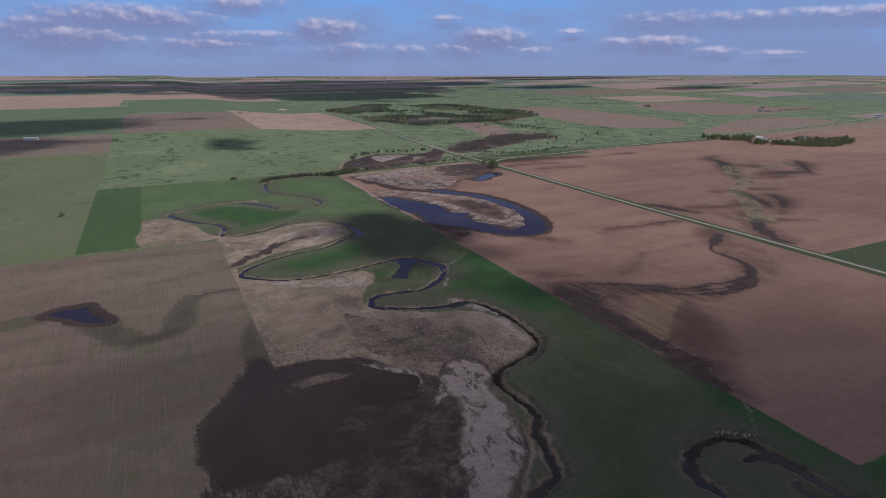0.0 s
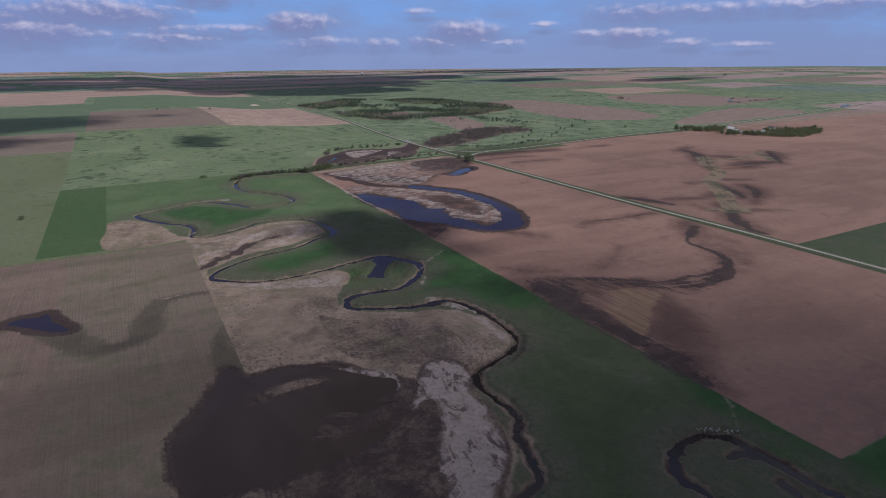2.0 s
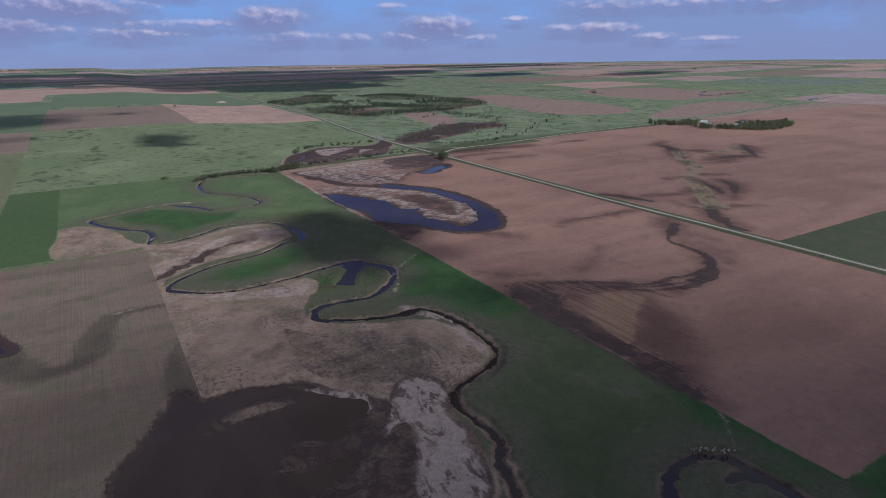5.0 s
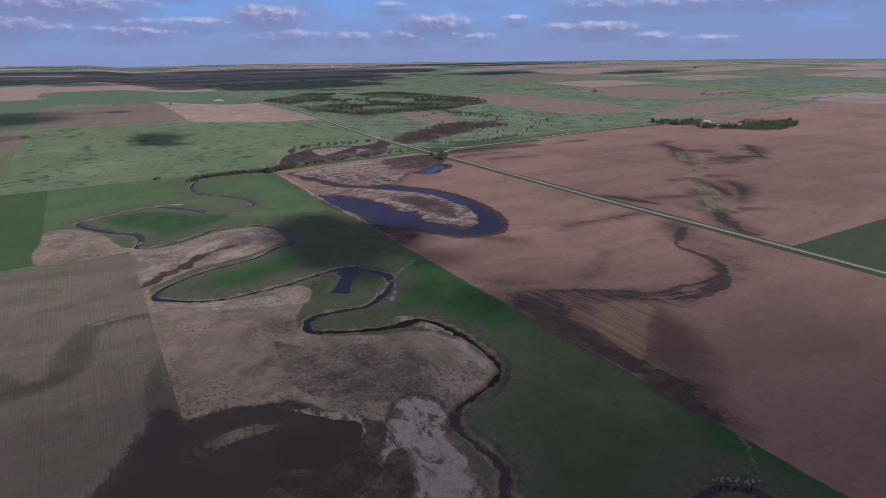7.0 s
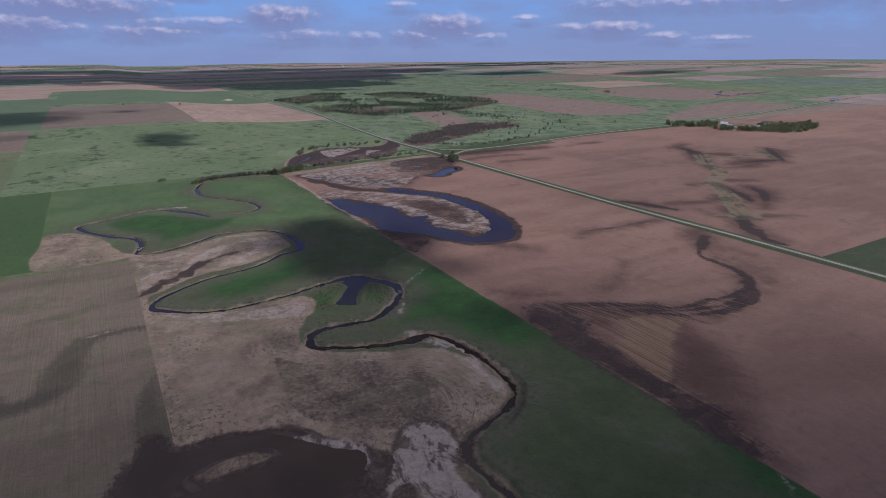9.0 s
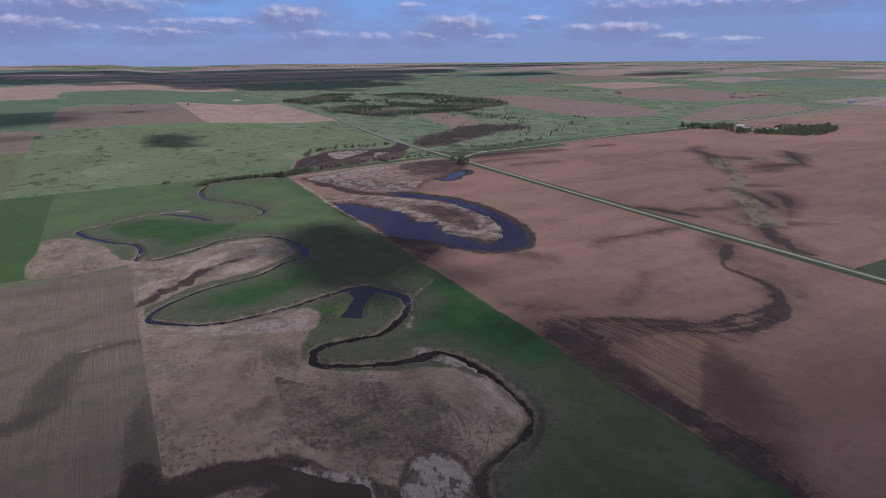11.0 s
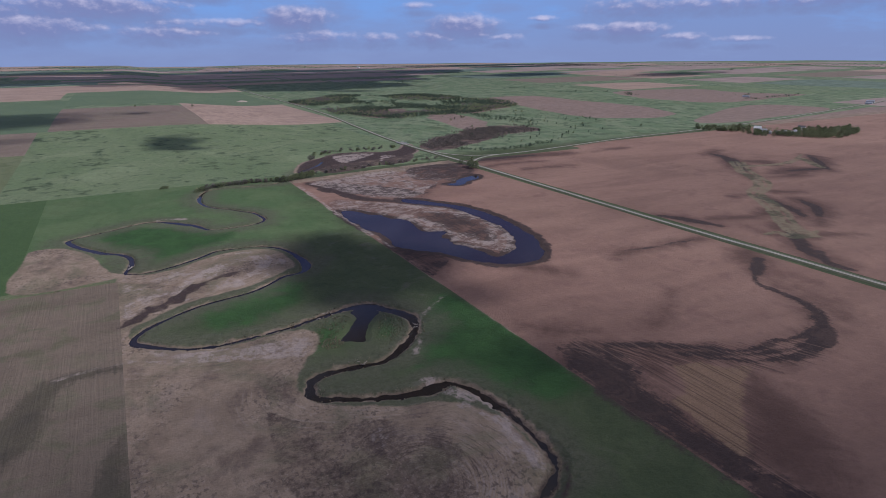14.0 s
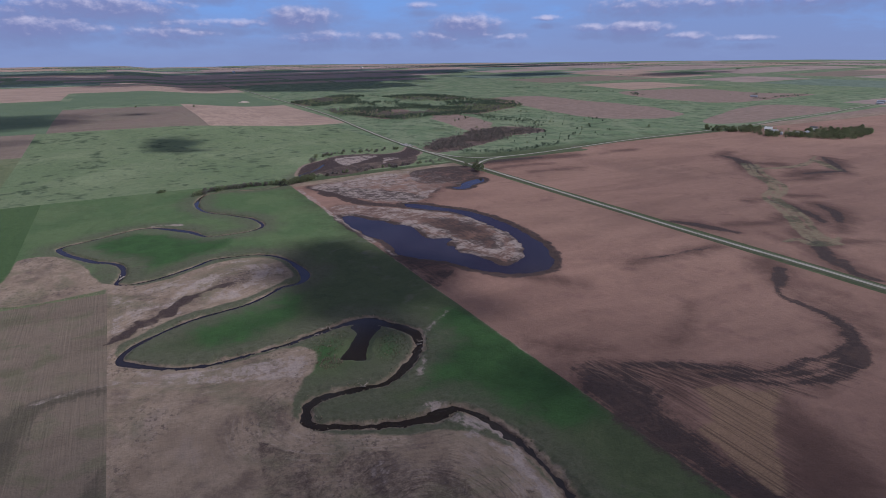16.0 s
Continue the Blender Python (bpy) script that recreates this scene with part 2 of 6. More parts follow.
# Standing water: outlines and islands.
SIDE_POND = [(120.4, 309), (120.6, 304), (119, 299.5), (115.4, 294.2), (111.5, 289.8), (106.8, 285.2), (110.4, 282), (115.6, 279), (117.2, 283), (118.6, 287), (122.8, 292.9), (127.6, 298.6), (131.2, 303), (130, 310)]
LAKE = [(173.2, 474), (172.3, 446.6), (174, 424), (179, 408), (176.5, 392), (176, 380), (185, 368.6), (194.5, 355.5), (199.3, 343.4), (206.4, 332.4), (216.5, 323.8), (228.6, 320.7), (239.6, 326.4), (247.6, 336.5),
        (254.6, 350.3), (260, 368.1), (263, 390), (264, 413), (262, 431.3), (257, 449), (247, 465), (238, 480), (229, 488), (226, 480), (233, 467), (245, 453), (250.5, 436), (252, 414), (253, 397), (250.5, 377), (243, 357.5), (234.1, 344.9),
        (222.9, 338.2), (217.4, 338.6), (214.5, 350.5), (211.4, 363.6), (207.3, 369.5), (210.5, 380.3), (207.8, 384.5), (214.8, 393), (211.4, 398), (205.4, 401.2), (204.1, 410.3), (206.6, 426.9), (203.6, 435.9), (197.1, 442.2), (197, 451.7), (191, 458), (184, 472), (178, 477)]
NEAR_POND = [(25.2, 218.5), (28, 209.5), (35.1, 206.3), (41.7, 207.4), (50, 205.6), (57.7, 201.6), (65.9, 192.8), (72.2, 185.8), (77.5, 179.5), (74.2, 172), (66, 170.6), (72.4, 167.4), (66.4, 166.2), (60, 165.9), (55.2, 169), (49.7, 169.6),
             (44.5, 164.2), (40.5, 160.8), (44.5, 158.2), (50.4, 156), (63, 155.6), (56.4, 149.4), (49.5, 147.6), (40.4, 146.6), (33.5, 146.3), (27, 146.1), (21, 147.4), (15, 147.2), (9.1, 147.7), (4.9, 148.9), (4.1, 154.9), (2.9, 165.1),
             (2.6, 174.2), (3.7, 180), (6.9, 185.2), (11.5, 192), (16.1, 199.6), (20.6, 210.4)]
POND_BAR = [(26.5, 189.4), (31.6, 194.8), (39.3, 198.4), (47.7, 199), (55.8, 195.5), (57.2, 190.6), (51.6, 188.6), (43.5, 188.6), (33.4, 187.6)]
FIELD_POND = [(-53, 307), (-47.5, 311), (-41, 309.5), (-38, 311), (-35, 300), (-30.5, 292), (-29.5, 286), (-37, 290), (-45, 299)]
ROAD_POND = [(286, 520), (296, 520.5), (302, 530), (316, 537), (328.6, 540), (322.5, 527), (306, 519), (300, 512), (290, 510)]

creek = np.concatenate([spline(c) for c in (CREEK_UPPER, CREEK_MIDDLE, CREEK_LOWER, CREEK_MOUTH)])
oxbow = spline(OXBOW)
side_pond, lake, near_pond = (spline(c, closed=True) for c in (SIDE_POND, LAKE, NEAR_POND))
pond_bar, field_pond, road_pond = (spline(c, closed=True) for c in (POND_BAR, FIELD_POND, ROAD_POND))
CREEK_LEVEL, LAKE_LEVEL = -0.85, -0.45

# The section lines on which the fields meet.
X_STRIP, X_CROP, X_FENCE, X_HEDGE = -50.7, -14.2, 31.0, 170.0
Y_LINE = 406.0


def axis(parts, low, high, first, grow, marks):
    vals = []
    for a, b, s in parts:
        vals += list(np.arange(a, b, s))
    lo, hi = parts[0][0], parts[-1][1]
    for start, end, sign in ((lo, low, -1), (hi, high, 1)):
        s, v = first, start if sign < 0 else start
        if sign > 0:
            vals.append(v)
        while (v - end) * sign < 0:
            v += sign * s
            s *= grow
            vals.append(v)
    vals = np.array(sorted(vals))
    for m in marks:                                     # snap the nearest line to each field edge
        vals[np.argmin(abs(vals - m))] = m
    return np.unique(vals)


# The wooded creek bottom.
WOOD_EDGE = [(406, 1512), (423, 1353), (404, 1170), (440, 1120), (470, 1010), (530, 1032), (595, 1025), (707, 1084), (810, 1142), (847, 1248), (819, 1353), (809, 1508), (767, 1594), (679, 1548), (568, 1627), (470, 1553)]

# Fields: kind of cover, x0, x1, y0, y1.
FIELDS = [
    ("olive", -420, X_FENCE, 399, Y_LINE), ("stubble", -420, -33, -250, 399), ("fallow", -33, X_FENCE, -250, 399), ("crop", X_STRIP, X_CROP, Y_LINE, 627), ("olive", -1500, X_STRIP, Y_LINE, 866),
    ("dull", -1500, X_STRIP, 866, 1038), ("green", -1500, -40, 1038, 1640), ("pasture", X_STRIP, 345, 627, 1038),
    ("dull", -40, 165, 1038, 1390), ("pink", 165, 380, 1038, 1465), ("green", -40, 380, 1465, 2010),
    ("pink", -60, 400, 2010, 2370), ("pink", -1500, -60, 1660, 2370), ("soil", X_HEDGE, 346, 77, 590),
    ("soil", 358, 520, 205, 612), ("soil", 520, 1390, 205, 640), ("dark wheat", 358, 720, -250, 205)]
far = random.Random(5)
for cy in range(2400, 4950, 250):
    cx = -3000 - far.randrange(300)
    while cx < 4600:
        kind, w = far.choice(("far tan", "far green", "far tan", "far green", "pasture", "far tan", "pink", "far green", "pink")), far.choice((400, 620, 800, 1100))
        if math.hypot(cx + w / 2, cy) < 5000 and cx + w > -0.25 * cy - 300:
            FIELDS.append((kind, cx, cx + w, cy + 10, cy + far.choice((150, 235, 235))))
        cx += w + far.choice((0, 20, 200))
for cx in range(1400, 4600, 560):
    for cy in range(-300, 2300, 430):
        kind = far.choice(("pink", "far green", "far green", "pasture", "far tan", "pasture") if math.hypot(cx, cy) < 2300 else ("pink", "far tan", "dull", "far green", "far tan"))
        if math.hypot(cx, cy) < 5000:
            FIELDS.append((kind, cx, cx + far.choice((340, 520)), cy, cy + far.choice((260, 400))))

xs = axis([(-110, 20, 1.0), (20, 176, 0.62), (176, 300, 1.2), (300, 365, 1.6), (365, 640, 2.6)], -4800, 5200, 1.6, 1.055, [f[1] for f in FIELDS] + [f[2] for f in FIELDS])
ys = axis([(70, 100, 1.0), (100, 320, 0.62), (320, 440, 0.9), (440, 640, 1.4)], -700, 5100, 1.8, 1.045, [f[3] for f in FIELDS] + [f[4] for f in FIELDS])
GX, GY = np.meshgrid(xs, ys, indexing="ij")
near = (GX > -140) & (GX < 700) & (GY > 20) & (GY < 760)
nx, ny = GX[near], GY[near]


def spread(values, outside):
    g = np.full(GX.shape, float(outside))
    g[near] = values
    return g


# Distances that shape the ground and its covers.
rag = 0.9 * value_noise(nx, ny, 9, 21) + 0.35 * value_noise(nx, ny, 2.2, 22, 2)
lower = smooth((240 - creek[:, 1]) / 40)
creek[:, 2] = np.maximum(creek[:, 2] * (0.50 + 0.14 * smooth((creek[:, 2] - 3.5) / 2.5) - 0.20 * lower), 1.6)
meadow_reach = smooth((318 - creek[:, 1]) / 8)
creek[:, 2] *= 1 + 0.22 * value_noise(creek[:, 0], creek[:, 1], 6, 131) * meadow_reach
inner = smooth((creek[:, 1] - 296) / 8) * smooth((428 - creek[:, 1]) / 8) * smooth((112 - creek[:, 0]) / 8) * smooth((creek[:, 0] - 40) / 6)
creek[:, 2] = np.maximum(creek[:, 2] * (1 - 0.38 * inner) * (0.84 + 0.16 * meadow_reach), 1.6)
oxbow[:, 2] *= 0.5
creek_d = np.minimum(line_distance(nx, ny, creek, 45), line_distance(nx, ny, oxbow, 45))
for pool in (OX_ARM, OX_POOL):
    creek_d = np.minimum(creek_d, line_distance(nx, ny, spline(pool), 45))
rough_reach = 0.45 + 0.55 * smooth((318 - ny) / 10)
creek_r = creek_d + rough_reach * (0.55 * value_noise(nx, ny, 7, 31) + 1.05 * value_noise(nx, ny, 2.8, 33, 3))
lake_in = inside_distance(nx, ny, lake) + 1.6 * rag + 1.0 * value_noise(nx, ny, 4, 36, 2)
pond_in = np.minimum(inside_distance(nx, ny, near_pond), -inside_distance(nx, ny, pond_bar)) + 1.3 * rag
small_in = np.maximum(np.maximum(inside_distance(nx, ny, field_pond), inside_distance(nx, ny, road_pond)) + rag, -30)
side_in = inside_distance(nx, ny, side_pond) + 0.7 * rag + 0.5 * value_noise(nx, ny, 2.2, 35, 2)

z = land(GX, GY)
creek_level = CREEK_LEVEL - 0.7 * smooth((250 - GY) / 90)          # the creek cuts deeper downstream
zn = z[near]
level = creek_level[near]
run = 1.4 + 1.9 * smooth((250 - ny) / 50)                          # width of the raw bank
bank = np.where(creek_r < 0, level + np.maximum(creek_r * 0.5, -0.9),
                np.where(creek_r < run, level + (np.maximum(creek_r, 0) / run) ** 1.25 * (-level - 0.12), -0.12 * (1 - smooth((creek_r - run) / 5))))
zn = np.where(creek_r < 9, np.minimum(zn, bank + np.where(creek_r > run, zn, 0)), zn)
side_z = level - np.clip(side_in, 0, 6) * 0.25
zn = np.where(side_in > 0, np.minimum(zn, side_z), np.where(side_in > -2, np.minimum(zn, level - side_in / 2 * (-level - 0.1)), zn))
for d in (lake_in, pond_in, small_in):
    dip = LAKE_LEVEL - np.clip(d, -4, 8) * np.where(d < 0, -LAKE_LEVEL / 4, 0.06)
    zn = np.where((d > -4), np.minimum(zn, np.where(d < 0, LAKE_LEVEL * (1 + d / 4), dip)), zn)
hummock = smooth((5.5 - np.abs(creek_r - 2.0)) / 3.0) * smooth((322 - ny) / 8) * (creek_r > 0.3) * (side_in < -0.5)
zn = zn + hummock * 0.34 * value_noise(nx, ny, 2.4, 37, 2)
z[near] = zn

# ---- covers: metres inside (+) or outside (-) of each kind of ground ----
def lines(points, reach=30.0):
    return -line_distance(nx, ny, spline(points, 3.0), reach)


def area(points):
    return inside_distance(nx, ny, spline(points, 2.0, True))


MEANDER_FIELD = [(31, 60), (31, 200), (31, 321), (38, 314), (51, 304.5), (66, 299), (80, 299), (91, 300), (98, 295), (96, 285), (88, 274), (82, 263), (81, 252),
                 (86, 242), (97, 234.5), (108, 228), (118, 225.5), (127, 217.5), (131.5, 207), (131.5, 191), (128, 184), (122, 181), (113, 178), (104, 175), (98, 163),
                 (95, 145), (90, 127), (82, 117), (73, 108), (60, 100)]
BAR_FIELD = [(31, 406), (45, 403), (59, 406), (73, 414), (88, 419), (103, 417), (113, 407), (115.5, 381), (108, 374), (92, 363), (79, 358.5),
             (64, 356), (54.5, 352), (43, 343), (35, 336), (31, 324)]
CORNER_FIELD = [(-14, 406), (-14, 460), (-13, 477), (-5, 480), (6, 474), (17, 456), (22, 439), (27, 418), (33, 406)]
bare = np.maximum(np.maximum(area(MEANDER_FIELD) + 2.0, area(BAR_FIELD)), area(CORNER_FIELD))
bare = np.maximum(bare, np.minimum(0.25 + 0.55 * smooth((325 - ny) / 10) + 0.8 * smooth((250 - ny) / 50) * smooth((ny - 108) / 10) - creek_r + 0.8 * value_noise(nx, ny, 5, 71, 2), 0.9))                     # raw banks
bare = np.maximum(bare, np.minimum(np.minimum(nx - X_HEDGE, 345 - nx), np.minimum(604 + 0.1 * (nx - 170) - ny, ny - 77)))
river = line_distance(nx, ny, spline([(196, 640, 22), (225, 676, 44), (262, 688, 54), (300, 688, 48), (335, 705, 30), (356, 748, 12)], 3), 40)
bare = np.maximum(bare, -river)
RIVER_FLAT = [(214, 676), (210, 625), (232, 620), (264, 632), (300, 634), (322, 660), (330, 690), (293, 719), (252, 724)]
bare = np.maximum(bare, area(RIVER_FLAT))

# wet ground: the drains in the big fields, the margins of all standing water
HOLLOW = [(178.4, 231.8), (183, 234), (185.5, 229), (188.6, 224), (190.5, 217.4), (188, 209.7), (183, 204), (183, 196), (182, 185), (180, 172), (180, 160), (178, 143), (174, 129), (171, 122), (171, 165), (171, 213)]
wet = area(HOLLOW) * 0.32 + 0.7
# the braided drain through the big field
for pts in ([(336, 262, 5), (322, 254, 5), (311, 247, 3), (303, 240, 2.2), (302, 228, 2), (300, 217, 2.4), (294, 206, 4), (286, 200, 4), (278, 197, 3), (269, 196, 3), (256, 199, 1.6), (243, 199, 3), (234, 201, 2), (228, 206, 1.5), (222, 212, 2), (214, 217, 2), (204, 224, 3), (196, 229, 3)],
            [(290, 204, 5), (282, 195, 4), (271, 190, 4.5), (261, 188, 3), (251, 188, 4.5), (241, 190, 2.5), (233, 193, 2), (228, 197, 2), (220, 203, 1.4)],
            [(278, 197, 2), (266, 192, 2.5), (254, 192, 1.2), (246, 194, 2.2), (236, 197, 1.5), (226, 203, 2), (214, 210, 1.5)],
            [(336, 303, 1.6), (326, 304, 0.6)]):
    wet = np.maximum(wet, (lines(pts) + 0.7).clip(-30, 2.0))
wet = np.maximum(wet, lines([(285, 309, 0.6), (303, 305.5, 0.8), (320, 305, 1.0), (337, 305, 2)]).clip(-30, 0.1))
# damp stains, softer and wispier than the channels
damp = area([(222, 189), (213, 166), (199, 145), (184, 128), (173, 116), (176, 140), (183, 161), (203, 174)]).clip(-30, 8) * 0.9 + 0.6
damp = np.maximum(damp, (area(HOLLOW) + 4).clip(-30, 0))
damp = np.maximum(damp, area([(184, 238), (202, 230), (214, 219), (225, 211), (232, 202), (216, 202), (208, 208), (197, 203), (192, 210), (190, 224)]))
damp = np.maximum(damp, area([(292, 208), (278, 200), (262, 200), (243, 201), (226, 206), (226, 195), (241, 188), (261, 186), (274, 188), (288, 198)]).clip(-30, -1.0))
damp = np.maximum(damp, area([(340, 268), (329, 249), (329, 232), (318, 212), (298, 197), (302, 206), (303, 216), (308, 236), (312, 250), (330, 266)]).clip(-30, -0.5))
for pts in ([(270, 302, 2), (286, 308, 4), (303, 305, 5), (320, 304, 7), (342, 302, 10)], [(344, 275, 22), (330, 262, 16), (316, 249, 9)],
            [(214, 319, 5), (227, 308, 4), (232, 296, 2)], [(260, 255, 2), (252, 248, 4), (245, 243, 4), (230, 234, 5), (222, 231, 6)],
            [(200, 240, 4), (188, 246, 6), (176, 262, 5)],
            [(640, 520, 8), (612, 505, 22), (604, 481, 26), (570, 446, 18), (546, 419, 10), (532, 396, 10)], [(597, 460, 16), (612, 446, 20), (606, 434, 14)],
            [(700, 486, 6), (720, 464, 14), (732, 446, 6)], [(565, 402, 8), (590, 404, 20), (612, 400, 22), (630, 392, 8)],
            [(453, 366, 6), (470, 357, 12), (467, 342, 16), (455, 317, 14), (440, 300, 12)], [(380, 330, 3), (392, 326, 8), (415, 319, 12), (440, 322, 14)],
            [(360, 352, 8), (366, 340, 14), (370, 328, 14), (374, 315, 9)], [(420, 300, 12), (404, 288, 20), (385, 270, 22), (370, 256, 14), (362, 233, 10)],
            [(396, 273, 12), (410, 270, 14), (430, 262, 9)], [(388, 306, 6), (384, 292, 10), (388, 281, 13)],
            [(360, 604, 26), (400, 606, 34), (446, 600, 28), (490, 590, 12)], [(383, 538, 10), (410, 537, 8), (440, 530, 4)], [(360, 570, 10), (390, 574, 12), (430, 566, 5)],
            [(716, 469, 10), (690, 440, 20), (658, 416, 22), (622, 386, 12)], [(773, 470, 4), (772, 450, 7), (801, 412, 5), (820, 390, 3)], [(487, 332, 14), (476, 312, 20), (452, 296, 14), (430, 284, 12)], [(496, 357, 10), (512, 349, 8)], [(548, 395, 8), (569, 390, 14), (600, 396, 8)], [(510, 584, 4), (540, 588, 8), (570, 587, 4)]):
    damp = np.maximum(damp, lines(pts))
wet = np.maximum(wet, lines([(376, 254, 3), (362, 240, 4), (362, 228, 2)]) + 1.0)
wet = np.maximum(wet, lines([(612, 508, 3), (608, 488, 6), (592, 460, 4), (556, 426, 2)]) + 1.0)
wet = np.maximum(wet, lines([(690, 446, 4), (662, 420, 7), (628, 390, 3)]) + 0.6)
wet = np.maximum(wet, lines([(486, 330, 4), (474, 312, 6), (452, 297, 3)]) + 0.6)
wet = np.maximum(wet, lines([(360, 352, 2), (366, 341, 6), (371, 326, 5), (374, 315, 3)]) + 1.2)
wet = np.maximum(wet, lines([(400, 284, 4), (385, 270, 7), (371, 256, 4), (362, 236, 3)]) + 1.2)
wet = np.maximum(wet, lines([(468, 356, 3), (466, 342, 5), (455, 319, 4), (444, 303, 3)]) + 1.2)
wet = np.maximum(wet, lines([(590, 404, 4), (612, 400, 6), (626, 394, 3)]) + 1.2)
wet = np.maximum(wet, lines([(608, 497, 3), (600, 478, 7), (572, 448, 4)]) + 1.2)
wet = np.maximum(wet, lines([(366, 604, 8), (400, 606, 11), (440, 601, 6)]) + 1.2)
swale = lines([(-80, 297, 12), (-64.6, 302, 14), (-54, 304, 13), (-43, 301, 13), (-32, 284, 15), (-22, 264, 13), (-11.5, 258, 11), (-1.6, 263, 12), (2.5, 277, 12), (5.5, 294, 10), (14, 303, 8), (29, 302, 6)])
swale = np.maximum(swale, area([(29.5, 256), (30.4, 238), (32.5, 216), (27, 211), (21, 218), (22, 236), (25.5, 248)]))
wet = np.maximum(wet, lines([(32, 340, 4), (44, 353, 6), (55, 362, 7), (64, 373, 6), (76, 380, 4), (90, 386, 2)]) + 4.5 * value_noise(nx, ny, 7, 73))
wet = np.maximum(wet, lake_in + 5)
wet = np.maximum(wet, area([(172, 392), (170, 345), (171.5, 330), (176, 331), (184, 340), (191, 347), (187, 365), (178, 380)]).clip(-30, 0.1))
damp = np.maximum(damp, area([(172, 395), (170, 340), (172, 318), (180, 330), (192, 345), (188, 366), (178, 384)]) * 0.6)
wet = np.maximum(wet, lines([(182, 584, 6), (193, 541, 11), (201, 508, 12), (214, 491, 9), (227, 477, 7), (240, 467, 8)]))
wet = np.maximum(wet, small_in + 5)
wet = np.maximum(wet, pond_in + 2.5)
wet = np.maximum(wet, (area(POND_BAR) + 4).clip(-30, 0.25))
wet = np.maximum(wet, area([(34, 161), (44, 168), (56, 172), (68, 172), (78, 170), (76, 152), (60, 150), (46, 154)]).clip(-30, 0.9))
wet = np.maximum(wet, area([(60, 204), (72, 190), (82, 178), (86, 168), (80, 150), (70, 126), (58, 104), (20, 96), (0, 120), (2, 150), (40, 146), (56, 160)]).clip(-30, 0.6))
wet = np.maximum(wet, area([(180, 552), (200, 575), (214, 560), (240, 530), (252, 502), (236, 492), (205, 520)]))
wet = np.maximum(wet, np.minimum(0.9, area([(296, 604), (345, 602), (343, 570), (322, 545), (300, 540), (272, 545), (276, 580)])))
wet = np.maximum(wet, np.minimum(area([(70, 250), (80, 238), (99, 229), (116, 212), (112, 190), (98, 178), (88, 184), (75, 194), (66, 208), (66, 230)]) - 2, -0.15))
wet = np.maximum(wet, np.minimum(-0.4 + 1.1 * smooth((250 - ny) / 50) - creek_r, 0.3 + 8 * (creek_r < 0)))
wet = np.maximum(wet, lines(SLUMP) + 0.5)
wet = np.maximum(wet, -river - 3)
wet = np.maximum(wet, np.minimum(area(RIVER_FLAT), 0.6))
wet = np.maximum(wet, area([(222, 446), (240, 432), (246, 405), (240, 376), (230, 360), (222, 372), (218, 400), (214, 425)]).clip(-30, 0.3))

# pale dried silt
silt = area([(94.4, 184), (88, 178), (81.5, 167), (83.3, 161), (80.3, 148), (72, 136), (68, 126), (63.7, 116), (58, 104), (68, 101), (74.3, 110.4), (78.6, 115.6), (84.2, 120.7), (89.8, 129.7), (94, 140.9), (96.6, 154.5), (97.5, 162.3), (103, 177)])
wet = np.maximum(wet, (silt + 2).clip(-30, 0.35))
silt = np.minimum(silt, 1.2 + np.maximum(0, lines([(97, 160, 3), (95, 152, 5), (87, 141, 7), (80, 132, 7), (75.5, 122, 6), (71, 110, 6)]) + 2))
silt = np.maximum(silt, area([(74.3, 158.6), (81.6, 163.6), (87.6, 163.6), (89.5, 171.3), (83.5, 170)]) + 0.3)
for pts in ([(62, 195, 1.5), (70, 189, 2), (78, 181, 2.5), (75, 170, 1.5)], [(126, 221, 2), (130.5, 210, 3), (131.4, 197, 3.6), (129, 186, 2.5)],
            [(134, 219, 1.5), (133.5, 205, 1.6), (131.5, 190, 1.6)], [(118.5, 240.5, 2.5), (124, 239.5, 4), (127, 238, 3)],
            [(126, 230.5, 4), (130, 226, 4.5), (133, 219, 2)], [(56.8, 198.8, 1.2), (64.9, 190.6, 1.6), (71.6, 185, 1.8), (77, 180.4, 1.6), (74.6, 171.8, 1.4)],
            [(50, 300, 4), (70, 294, 7), (86, 290, 9), (94, 290, 6), (90, 280, 5)], [(58, 376, 3), (72, 392, 6), (86, 402, 7), (104, 402, 5), (96, 380, 6), (80, 370, 3)],
            [(166, 303, 0.5), (152, 294, 0.6), (140.5, 283, 0.6), (133, 266, 0.5), (125, 257, 0.5)], [(172, 120, 0.5), (167, 110, 0.6), (158, 101, 0.5)],
            [(58, 518, 2), (66, 515, 4), (74, 510, 3)], [(9, 303, 1), (20, 306, 1.5), (34, 305, 1.5), (44, 299, 1.5)], 
            
            [(172, 575, 4), (171.5, 520, 3), (171, 470, 3), (172, 400, 2), (173, 382, 3)]):
    silt = np.maximum(silt, lines(pts))
island = np.minimum(area([(176, 479), (186, 474), (196, 455), (203, 434), (206, 402), (213, 385), (208, 370), (219, 351), (228, 342), (242, 350), (252, 378), (254, 418), (250, 436),
                          (228, 466), (205, 490), (186, 508), (174, 500)]), -lake_in)
damp = np.maximum(damp, np.minimum(island + 1, 4))
for pts in ([(180, 520, 8), (196, 500, 9), (211, 484, 11), (224, 466, 12), (236, 452, 8)], [(212, 378, 5), (226, 360, 8), (242, 360, 7), (251, 380, 5)], [(210, 440, 12), (214, 412, 9), (216, 388, 8)], [(250, 420, 5), (252, 400, 4)]):
    silt = np.maximum(silt, np.minimum(lines(pts), island))
